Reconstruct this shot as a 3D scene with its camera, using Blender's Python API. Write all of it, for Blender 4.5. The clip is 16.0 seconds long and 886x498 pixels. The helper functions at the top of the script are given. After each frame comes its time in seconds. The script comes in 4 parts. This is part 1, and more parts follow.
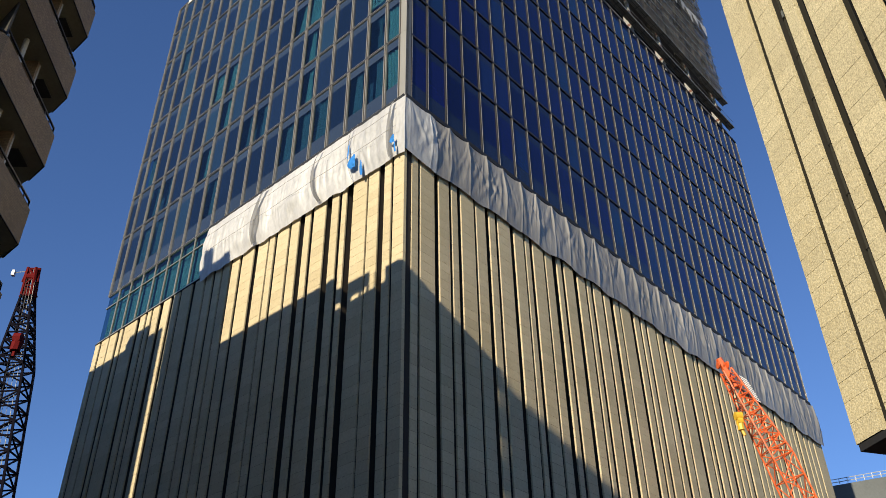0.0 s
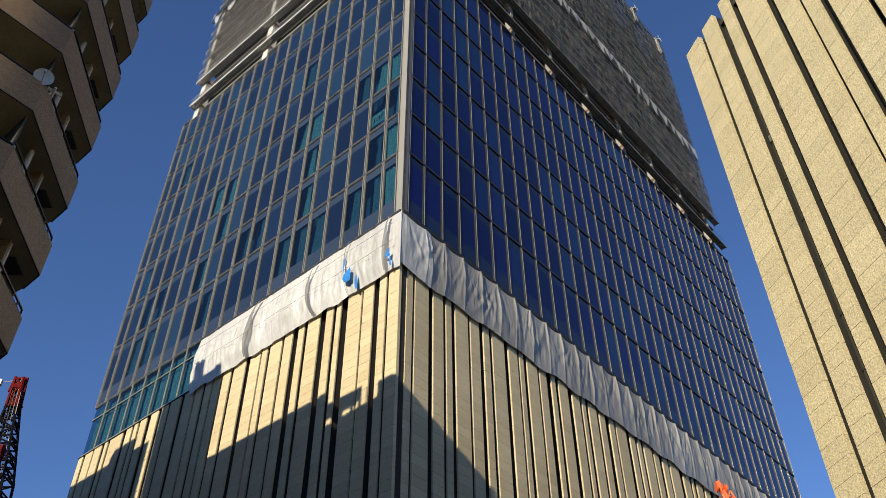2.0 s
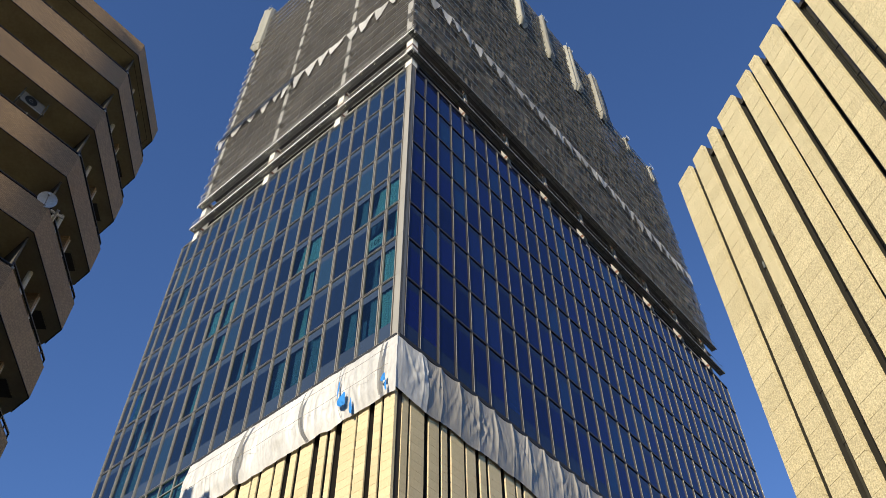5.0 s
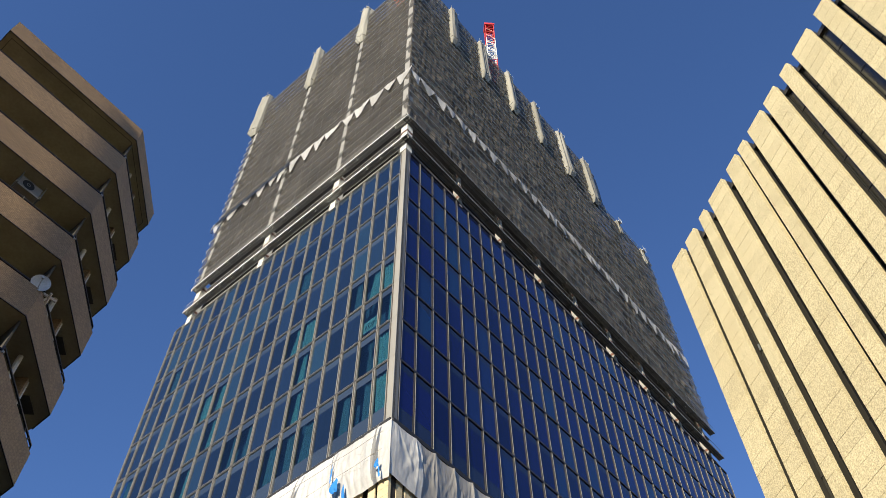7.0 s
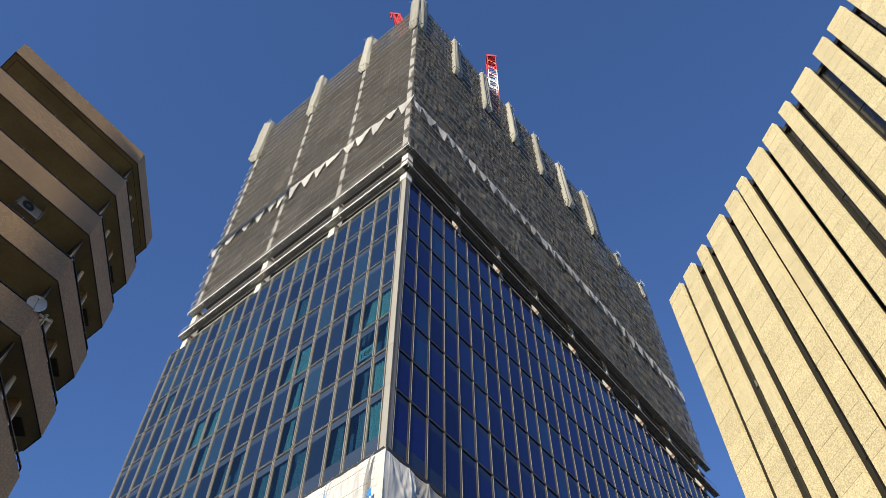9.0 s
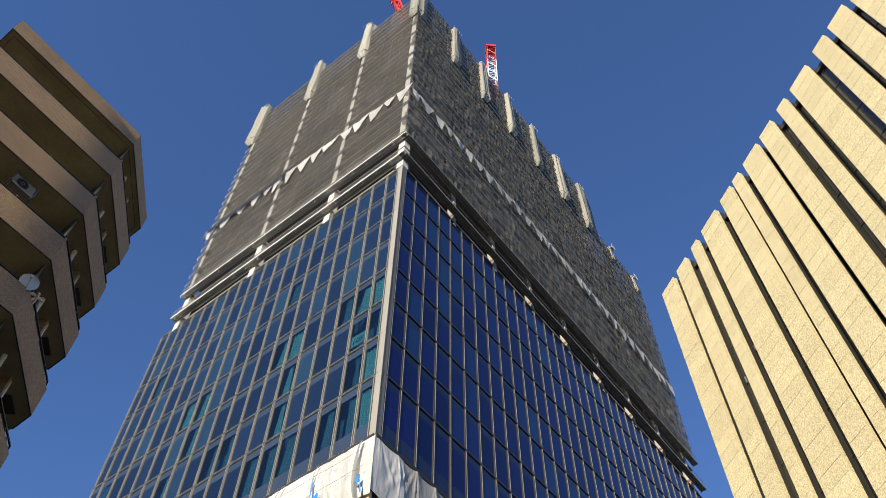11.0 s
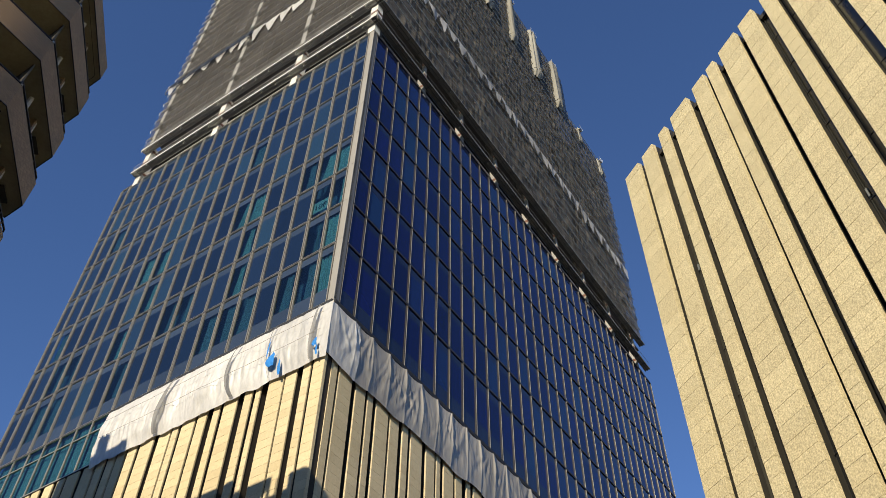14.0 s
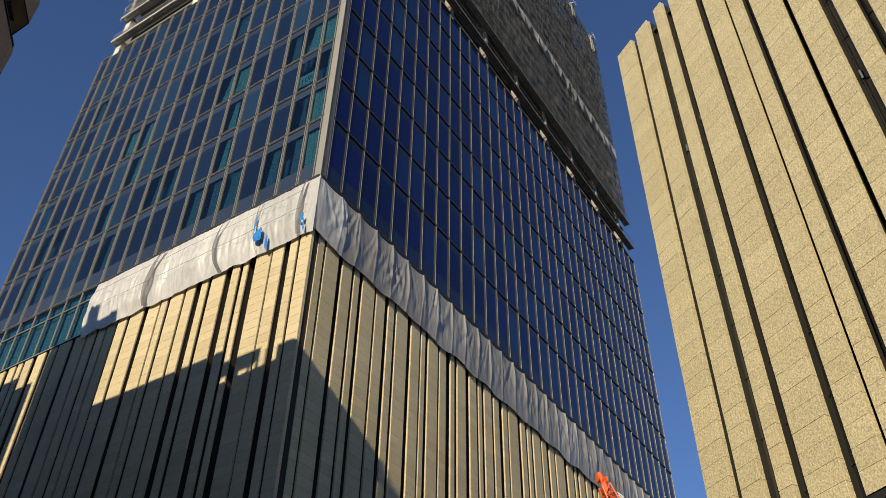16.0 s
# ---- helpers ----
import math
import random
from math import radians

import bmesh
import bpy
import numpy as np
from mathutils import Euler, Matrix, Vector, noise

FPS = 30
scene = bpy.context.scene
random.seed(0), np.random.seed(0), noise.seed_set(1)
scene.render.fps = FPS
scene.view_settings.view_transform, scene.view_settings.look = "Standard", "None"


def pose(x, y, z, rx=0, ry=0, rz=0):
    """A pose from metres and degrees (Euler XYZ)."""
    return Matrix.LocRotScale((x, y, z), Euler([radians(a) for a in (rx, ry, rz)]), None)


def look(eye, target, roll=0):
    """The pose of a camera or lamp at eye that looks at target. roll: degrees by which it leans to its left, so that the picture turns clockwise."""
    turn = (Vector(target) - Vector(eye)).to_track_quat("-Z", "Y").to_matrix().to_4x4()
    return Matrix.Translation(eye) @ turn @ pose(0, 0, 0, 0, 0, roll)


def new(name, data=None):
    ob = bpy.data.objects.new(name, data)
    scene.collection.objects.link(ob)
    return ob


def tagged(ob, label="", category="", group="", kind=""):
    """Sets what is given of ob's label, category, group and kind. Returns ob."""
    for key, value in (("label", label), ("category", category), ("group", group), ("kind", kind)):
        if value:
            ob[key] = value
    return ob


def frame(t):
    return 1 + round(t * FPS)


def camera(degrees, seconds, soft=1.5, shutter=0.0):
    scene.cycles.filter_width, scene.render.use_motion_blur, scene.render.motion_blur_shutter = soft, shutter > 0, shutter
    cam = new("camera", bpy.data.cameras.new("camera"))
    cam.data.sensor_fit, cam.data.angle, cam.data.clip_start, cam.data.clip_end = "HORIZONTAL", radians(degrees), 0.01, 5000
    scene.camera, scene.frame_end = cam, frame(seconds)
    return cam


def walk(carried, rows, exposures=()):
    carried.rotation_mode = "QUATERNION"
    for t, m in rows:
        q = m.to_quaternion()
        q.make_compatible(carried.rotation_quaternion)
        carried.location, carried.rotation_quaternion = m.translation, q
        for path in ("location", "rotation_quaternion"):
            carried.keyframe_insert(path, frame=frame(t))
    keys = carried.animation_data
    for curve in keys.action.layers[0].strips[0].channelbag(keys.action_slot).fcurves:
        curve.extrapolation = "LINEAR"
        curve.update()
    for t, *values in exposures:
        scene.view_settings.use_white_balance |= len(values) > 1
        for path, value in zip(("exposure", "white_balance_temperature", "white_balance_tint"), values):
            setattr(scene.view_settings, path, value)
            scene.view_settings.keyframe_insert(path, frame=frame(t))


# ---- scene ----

# ---------------------------------------------------------------- camera
cam = camera(53.75, 16.0, soft=0.7)
EYE = (0.0, 0.0, 1.6)
# seconds, pitch, roll, yaw
PATH = (
    (0.0, 35.60, 0.75, -2.71),
    (0.5, 37.32, 0.56, -2.95),
    (1.0, 39.28, 0.21, -3.26),
    (1.5, 41.34, 0.19, -3.43),
    (2.0, 43.10, 0.32, -3.53),
    (2.5, 44.43, 0.33, -3.65),
    (3.0, 45.75, 0.37, -3.63),
    (3.5, 46.91, 0.31, -3.64),
    (4.0, 48.15, 0.20, -3.79),
    (6.5, 55.58, 0.45, -4.02),
    (7.0, 56.60, 0.60, -4.10),
    (7.5, 57.47, 0.67, -4.25),
    (8.0, 58.06, 0.59, -4.39),
    (8.5, 58.51, 0.19, -4.78),
    (11.0, 57.78, -0.42, -6.63),
    (11.5, 56.56, -0.55, -7.27),
    (12.0, 55.06, -0.62, -7.79),
    (12.5, 53.85, -0.63, -8.29),
    (13.0, 52.72, -0.83, -9.26),
    (13.5, 51.10, -0.71, -10.06),
    (14.0, 49.48, -0.59, -10.81),
    (14.5, 47.55, -0.42, -11.22),
    (15.0, 45.68, -0.39, -11.37),
    (15.5, 43.51, -0.46, -11.66),
    (16.0, 41.46, -0.55, -11.97),
)
# seconds, stops, kelvin, tint
EXPOSURE = ((0.0, 0.44, 6500, 10), (2.0, 0.43, 6500, 10), (4.0, 0.53, 6500, 10), (7.0, 0.77, 6500, 10), (11.0, 0.79, 6500, 10), (13.0, 0.66, 6600, 10),
            (14.5, 0.37, 6750, 10), (16.0, 0.16, 6850, 10))
walk(cam, [(t, pose(*EYE, 90 + p, r, y)) for t, p, r, y in PATH], EXPOSURE)

# ---------------------------------------------------------------- light
SUN_EL, SUN_H = radians(18.3), Vector((-0.5306, -0.8475, 0)).normalized()
SUN_DIR = Vector((SUN_H.x * math.cos(SUN_EL), SUN_H.y * math.cos(SUN_EL), math.sin(SUN_EL)))
world = bpy.data.worlds.new("sky")
scene.world = world
world.use_nodes = True
wt = world.node_tree
sky = wt.nodes.new("ShaderNodeTexSky")
sky.sky_type, sky.sun_disc = "NISHITA", False
sky.sun_elevation, sky.sun_rotation = SUN_EL, math.atan2(SUN_H.x, SUN_H.y)
sky.air_density, sky.dust_density, sky.ozone_density = 1.0, 0.05, 2.0
tint = wt.nodes.new("ShaderNodeMix")
tint.data_type, tint.blend_type = "RGBA", "MULTIPLY"
tint.inputs["Factor"].default_value, tint.inputs["B"].default_value = 1.0, (0.80, 1.035, 1.50, 1)
wt.links.new(sky.outputs[0], tint.inputs["A"])
wt.links.new(tint.outputs["Result"], wt.nodes["Background"].inputs[0])
wt.nodes["Background"].inputs[1].default_value = 0.077
sun_data = bpy.data.lights.new("sun", "SUN")
sun_data.energy, sun_data.angle, sun_data.color = 5.0, radians(0.53), (1.0, 0.89, 0.68)
sun = new("sun", sun_data)
sun.matrix_world = look(SUN_DIR * 200, (0, 0, 0))


# ---------------------------------------------------------------- materials
def material(name, base, rough=0.6, vary=0.12, scale=0.6, grain=18.0, grain_amt=0.15, bump=0.2, dist=0.01,
             metal=0.0, per_piece=0.0, spec=0.5, second=None, stretch=(1, 1, 1)):
    """A surface with broad stains, fine grain, relief and a tone of its own for each piece."""
    m = bpy.data.materials.new(name)
    m.use_nodes = True
    t = m.node_tree
    n, lk = t.nodes, t.links.new
    bs = n["Principled BSDF"]
    geo = n.new("ShaderNodeNewGeometry")
    mp = n.new("ShaderNodeMapping")
    mp.inputs["Scale"].default_value = stretch
    lk(geo.outputs["Position"], mp.inputs["Vector"])
    big, fine = n.new("ShaderNodeTexNoise"), n.new("ShaderNodeTexNoise")
    big.inputs["Scale"].default_value, big.inputs["Detail"].default_value = scale, 5
    fine.inputs["Scale"].default_value, fine.inputs["Detail"].default_value = grain, 4
    for k in (big, fine):
        lk(mp.outputs[0], k.inputs["Vector"])
    mix = n.new("ShaderNodeMix")
    mix.data_type = "RGBA"
    c2 = second or tuple(c * 0.72 for c in base)
    mix.inputs["A"].default_value, mix.inputs["B"].default_value = (*base, 1), (*c2, 1)
    ramp = n.new("ShaderNodeMapRange")
    ramp.inputs["From Min"].default_value, ramp.inputs["From Max"].default_value = 0.35, 0.75
    ramp.inputs["To Max"].default_value = min(1.0, vary * 6)
    lk(big.outputs[0], ramp.inputs["Value"])
    lk(ramp.outputs[0], mix.inputs["Factor"])

    def val(op, a, b):
        k = n.new("ShaderNodeMath")
        k.operation = op
        for i, v in ((0, a), (1, b)):
            if isinstance(v, (int, float)):
                k.inputs[i].default_value = v
            else:
                lk(v, k.inputs[i])
        return k.outputs[0]

    info = n.new("ShaderNodeObjectInfo")
    tone = val("FRACT", val("ADD", info.outputs["Random"], geo.outputs["Random Per Island"]), 0)
    v = val("ADD", val("MULTIPLY", val("SUBTRACT", fine.outputs[0], 0.5), grain_amt * 4), 1.0)
    v = val("MULTIPLY", v, val("ADD", val("MULTIPLY", val("SUBTRACT", tone, 0.5), per_piece * 2), 1.0))
    hsv = n.new("ShaderNodeHueSaturation")
    lk(mix.outputs["Result"], hsv.inputs["Color"])
    lk(v, hsv.inputs["Value"])
    lk(hsv.outputs[0], bs.inputs["Base Color"])
    bs.inputs["Roughness"].default_value, bs.inputs["Metallic"].default_value = rough, metal
    bs.inputs["Specular IOR Level"].default_value = spec
    if bump:
        b = n.new("ShaderNodeBump")
        b.inputs["Strength"].default_value, b.inputs["Distance"].default_value = bump, dist
        lk(fine.outputs[0], b.inputs["Height"])
        lk(b.outputs[0], bs.inputs["Normal"])
    return m


def glass_material(name, base, rough=0.03, ior=1.6, per_piece=0.3, tint=(1, 1, 1), second=None):
    """Coated facade glass, dark behind."""
    m = material(name, base, rough, 0.16, 0.15, 0.25, 0.05, 0, per_piece=per_piece, second=second)
    n, lk = m.node_tree.nodes, m.node_tree.links.new
    bs = n["Principled BSDF"]
    bs.inputs["IOR"].default_value = ior
    if second:
        mix = [k for k in n if k.type == "MIX"][0]
        tone = [k for k in n if k.type == "MATH" and k.operation == "FRACT"][0]
        rare = n.new("ShaderNodeMapRange")
        rare.inputs["From Min"].default_value, rare.inputs["From Max"].default_value = 0.70, 1.0
        lk(tone.outputs[0], rare.inputs["Value"])
        lk(rare.outputs[0], mix.inputs["Factor"])
    bs.inputs["Specular Tint"].default_value = (*tint, 1)
    return m


def sheer(name, tint, gloss=0.03, rough=0.03):
    """See-through glass, with a gloss by Fresnel."""
    m = bpy.data.materials.new(name)
    m.use_nodes = True
    t = m.node_tree
    n, lk = t.nodes, t.links.new
    n.remove(n["Principled BSDF"])
    tr, gl, mx, fr = (n.new("ShaderNodeBsdfTransparent"), n.new("ShaderNodeBsdfGlossy"), n.new("ShaderNodeMixShader"), n.new("ShaderNodeMapRange"))
    tr.inputs[0].default_value = (*tint, 1)
    gl.inputs["Roughness"].default_value = rough
    lw, pw = n.new("ShaderNodeLayerWeight"), n.new("ShaderNodeMath")
    lw.inputs[0].default_value, pw.operation, pw.inputs[1].default_value = 0.5, "POWER", 4.0
    lk(lw.outputs["Facing"], pw.inputs[0]), lk(pw.outputs[0], fr.inputs["Value"])
    fr.inputs["To Min"].default_value, fr.inputs["To Max"].default_value = gloss, 0.6
    lk(fr.outputs[0], mx.inputs[0]), lk(tr.outputs[0], mx.inputs[1]), lk(gl.outputs[0], mx.inputs[2])
    lk(mx.outputs[0], n["Material Output"].inputs["Surface"])
    return m


def cloth_material(name, base, open_part, translucent=0.25, streak=0.3, vary=0.15, crease=0.25, patch=(0.5, 0.5, 0.5), pieces=0.14, wrinkle=2.6, depth=0.12):
    """Woven sheet or netting: diffuse and translucent threads, with holes as a share of clear view."""
    m = material(name, base, 0.7, vary, 0.35, wrinkle, 0.10, crease, depth, per_piece=pieces, spec=0.25, stretch=(1, 1, streak))
    t = m.node_tree
    n, lk = t.nodes, t.links.new
    bs, out = n["Principled BSDF"], n["Material Output"]
    hsv = [k for k in n if k.type == "HUE_SAT"][0]
    tl, a = n.new("ShaderNodeBsdfTranslucent"), n.new("ShaderNodeMixShader")
    lk(hsv.outputs[0], tl.inputs[0])
    a.inputs[0].default_value = translucent
    lk(bs.outputs[0], a.inputs[1]), lk(tl.outputs[0], a.inputs[2])
    if open_part:
        b, tr, nz, rg = n.new("ShaderNodeMixShader"), n.new("ShaderNodeBsdfTransparent"), n.new("ShaderNodeTexNoise"), n.new("ShaderNodeMapRange")
        geo = [k for k in n if k.type == "NEW_GEOMETRY"][0]
        mp = n.new("ShaderNodeMapping")
        mp.inputs["Scale"].default_value = patch
        lk(geo.outputs["Position"], mp.inputs["Vector"]), lk(mp.outputs[0], nz.inputs["Vector"])
        nz.inputs["Scale"].default_value = 1.0
        rg.inputs["From Min"].default_value, rg.inputs["From Max"].default_value = 0.25, 0.75
        rg.inputs["To Min"].default_value, rg.inputs["To Max"].default_value = open_part * 0.5, open_part * 1.5
        lk(nz.outputs[0], rg.inputs["Value"]), lk(rg.outputs[0], b.inputs[0])
        lk(a.outputs[0], b.inputs[1]), lk(tr.outputs[0], b.inputs[2])
        a = b
    lk(a.outputs[0], out.inputs["Surface"])
    return m


STONE = material("pale_stone", (0.525, 0.440, 0.282), 0.75, 0.10, 0.25, 9.0, 0.10, 0.25, 0.01, per_piece=0.07, second=(0.43, 0.35, 0.20), spec=0.15)
ROUGH_STONE = material("hammered_stone", (0.475, 0.412, 0.258), 0.8, 0.07, 0.5, 20.0, 0.44, 0.6, 0.02, per_piece=0.05, second=(0.415, 0.345, 0.202), spec=0.2)
JOINT = material("dark_joint", (0.040, 0.032, 0.025), 0.9, spec=0.3)
RECESS = material("brown_recess_metal", (0.052, 0.043, 0.034), 0.6, per_piece=0.1)
SLOT = material("dark_recess_metal", (0.022, 0.020, 0.015), 0.6, per_piece=0.1)
SLOT_GLASS = glass_material("dark_slot_glass", (0.040, 0.038, 0.028), 0.25)
# One facade glass and spandrel; each face's reflected sky and shade tint its base.
GLASS = {0: glass_material("sky_tinted_glass_short", (0.0066, 0.0145, 0.034), 0.03, 1.5, per_piece=0.4, tint=(0.65, 0.75, 1.0), second=(0.0085, 0.0225, 0.042)),
         1: glass_material("sky_tinted_glass_long", (0.0045, 0.0070, 0.066), 0.03, 1.42, per_piece=0.4, tint=(0.65, 0.75, 1.0), second=(0.006, 0.022, 0.066))}
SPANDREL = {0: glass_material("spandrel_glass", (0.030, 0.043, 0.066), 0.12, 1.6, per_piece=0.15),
            1: glass_material("sky_tinted_spandrel_long", (0.012, 0.018, 0.046), 0.12, 1.5, per_piece=0.2)}
CLEAR = sheer("clear_teal_glass", (0.43, 0.60, 0.65), 0.05)
GREY_CURTAIN = material("grey_sheer_curtain", (0.25, 0.27, 0.32), 0.9, 0.1, 0.5, 3.0, 0.1, 0.3, 0.05, stretch=(1, 1, 0.1))
CURTAIN = material("pale_curtain", (0.46, 0.54, 0.52), 0.9, 0.1, 0.5, 3.0, 0.1, 0.3, 0.05, stretch=(1, 1, 0.1))
SIGN_PAPER = material("pale_sign_paper", (0.62, 0.66, 0.62), 0.8, 0.03)
INK = material("dark_ink", (0.02, 0.03, 0.03), 0.7, 0.03)
INSIDE = material("dim_interior", (0.15, 0.17, 0.26), 0.9)
FRAME = material("champagne_aluminium", (0.42, 0.38, 0.31), 0.38, 0.06, 0.4, 20, 0.04, 0, metal=0.55, per_piece=0.05)
FRAME_DARK = material("bronze_frame", (0.06, 0.055, 0.05), 0.45, metal=0.5)
FIN = material("corner_aluminium", (0.36, 0.335, 0.28), 0.4, 0.05, 0.3, 12, 0.03, 0, metal=0.35, per_piece=0.05)
# Darker copy of the fin metal, for the side that gets less sun.
FIN_SHADED = material("shaded_corner_aluminium", (0.20, 0.19, 0.17), 0.4, 0.05, 0.3, 12, 0.03, 0, metal=0.4, per_piece=0.05)
BLACK = material("black_rubber", (0.012, 0.012, 0.013), 0.7)
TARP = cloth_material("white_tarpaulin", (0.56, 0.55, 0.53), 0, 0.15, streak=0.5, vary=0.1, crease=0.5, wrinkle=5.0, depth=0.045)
# The long face's shade is put into this grey.
TARP_SHADED = cloth_material("shaded_tarpaulin", (0.35, 0.33, 0.30), 0, 0.12, streak=0.22, vary=0.14, crease=0.5, wrinkle=6.0, depth=0.04)
for m in (TARP, TARP_SHADED):
    m.node_tree.nodes["Principled BSDF"].inputs["Roughness"].default_value = 0.40
    m.node_tree.nodes["Principled BSDF"].inputs["Specular IOR Level"].default_value = 0.5
MESH_STRIP = cloth_material("grey_mesh_strip", (0.20, 0.20, 0.20), 0.2)
BLUE_TARP = cloth_material("blue_plastic_sheet", (0.03, 0.22, 0.62), 0, 0.1)
ROPE = material("pale_rope", (0.35, 0.33, 0.30), 0.9)
NET_BAY = 1.8
NET = {0: cloth_material("dust_net", (0.100, 0.092, 0.083), 0.42, 0.25, streak=0.2, vary=0.3),
       1: cloth_material("folded_dust_net", (0.130, 0.119, 0.106), 0.24, 0.25, streak=0.16, vary=0.4, patch=(0.4, 0.4, 0.2), pieces=0.16)}
NET_WHITE = cloth_material("white_net_edge", (0.64, 0.63, 0.62), 0.2, 0.3)
WRAP = cloth_material("cream_sheet_wrap", (0.36, 0.35, 0.31), 0.04, 0.2, streak=0.1, vary=0.15)
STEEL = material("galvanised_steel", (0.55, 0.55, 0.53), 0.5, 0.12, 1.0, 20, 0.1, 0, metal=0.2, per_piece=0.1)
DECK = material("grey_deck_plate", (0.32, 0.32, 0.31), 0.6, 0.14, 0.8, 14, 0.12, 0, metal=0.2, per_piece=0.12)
# Near-black for shade under decks and behind netting, put into the colour.
DECK_SHADE = material("scaffold_shade", (0.035, 0.033, 0.03), 0.8, 0.14)
WHITE_COL = material("white_primed_column", (0.60, 0.585, 0.54), 0.6, 0.1, 0.5, per_piece=0.05)
# White column colour, lowered for the net's veil and the decks' shade.
GREY_COL = material("dimmed_white_column", (0.27, 0.26, 0.24), 0.7, 0.14, 0.6)
RUST = material("red_primer_steel", (0.12, 0.05, 0.03), 0.8)
CONCRETE = material("grey_concrete", (0.23, 0.22, 0.21), 0.9, 0.16, 0.3, 6, 0.12, 0.3, 0.02)
ROOF_GREY = material("grey_wall", (0.26, 0.26, 0.25), 0.85, 0.12, 0.2, 4, 0.08, 0.2, 0.02)
# Dark base; on the far building it holds the shade of its neighbours.
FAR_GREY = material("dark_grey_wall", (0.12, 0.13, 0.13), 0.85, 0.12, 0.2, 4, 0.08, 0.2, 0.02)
SOFFIT = material("painted_soffit", (0.36, 0.335, 0.23), 0.85, 0.16, 0.9, 9, 0.1, 0.2, 0.01)
SOFFIT_EDGE = material("dark_drip_edge", (0.05, 0.045, 0.04), 0.8)
TILE = material("brown_wall_tile", (0.33, 0.218, 0.112), 0.6, 0.12, 0.8, 24, 0.10, 0.2, 0.01, per_piece=0.06)


def add_tile_rows(m):
    """Small glazed tiles with pale joints, in the material's colour."""
    n, lk = m.node_tree.nodes, m.node_tree.links.new
    geo = [k for k in n if k.type == "NEW_GEOMETRY"][0]
    hsv, bs = [k for k in n if k.type == "HUE_SAT"][0], n["Principled BSDF"]
    sp, cb, ad, br, mx = (n.new("ShaderNodeSeparateXYZ"), n.new("ShaderNodeCombineXYZ"), n.new("ShaderNodeMath"), n.new("ShaderNodeTexBrick"), n.new("ShaderNodeMix"))
    lk(geo.outputs["Position"], sp.inputs[0])
    ad.operation = "ADD"
    lk(sp.outputs[0], ad.inputs[0]), lk(sp.outputs[1], ad.inputs[1])
    lk(ad.outputs[0], cb.inputs[0]), lk(sp.outputs[2], cb.inputs[1]), lk(cb.outputs[0], br.inputs["Vector"])
    br.inputs["Scale"].default_value, br.inputs["Brick Width"].default_value = 1.0, 0.14
    br.inputs["Row Height"].default_value, br.inputs["Mortar Size"].default_value = 0.062, 0.006
    br.inputs["Color1"].default_value, br.inputs["Color2"].default_value, br.inputs["Mortar"].default_value = (1, 1, 1, 1), (0.72, 0.70, 0.68, 1), (0.5, 0.5, 0.5, 1)
    mx.data_type, mx.blend_type = "RGBA", "MULTIPLY"
    mx.inputs["Factor"].default_value = 1.0
    lk(hsv.outputs[0], mx.inputs["A"]), lk(br.outputs["Color"], mx.inputs["B"]), lk(mx.outputs["Result"], bs.inputs["Base Color"])


add_tile_rows(TILE)
RAIL = material("black_steel_rail", (0.018, 0.017, 0.017), 0.4, metal=0.3)
PIPE = material("white_drain_pipe", (0.55, 0.53, 0.48), 0.5)
DISH = material("white_dish_paint", (0.46, 0.46, 0.45), 0.45, 0.05)
ORANGE = material("orange_crane_paint", (0.75, 0.13, 0.03), 0.45, 0.1, 1.5, 10, 0.1, 0, per_piece=0.1)
RED = material("red_crane_paint", (0.62, 0.045, 0.04), 0.45, 0.1, 1.5, 10, 0.1, 0, per_piece=0.1)
WHITE = material("white_crane_paint", (0.78, 0.78, 0.76), 0.45, 0.06)
# Red and navy crane paint, darkened in the base for its shaded side.
SHADED_RED = material("shaded_red_crane_paint", (0.12, 0.008, 0.008), 0.8, 0.1, 1.5, 10, 0.1, 0, spec=0.08)
SHADED_NAVY = material("shaded_navy_crane_paint", (0.006, 0.005, 0.010), 0.8, 0.1, per_piece=0.1, spec=0.08)
YELLOW = material("yellow_hook_paint", (0.70, 0.42, 0.03), 0.5, 0.1)
BLUE_STEEL = material("dark_blue_steel", (0.02, 0.035, 0.075), 0.5)
ASPHALT = material("paved_ground", (0.088, 0.072, 0.054), 0.9, 0.15, 0.2, 30, 0.15, 0.3, 0.01)


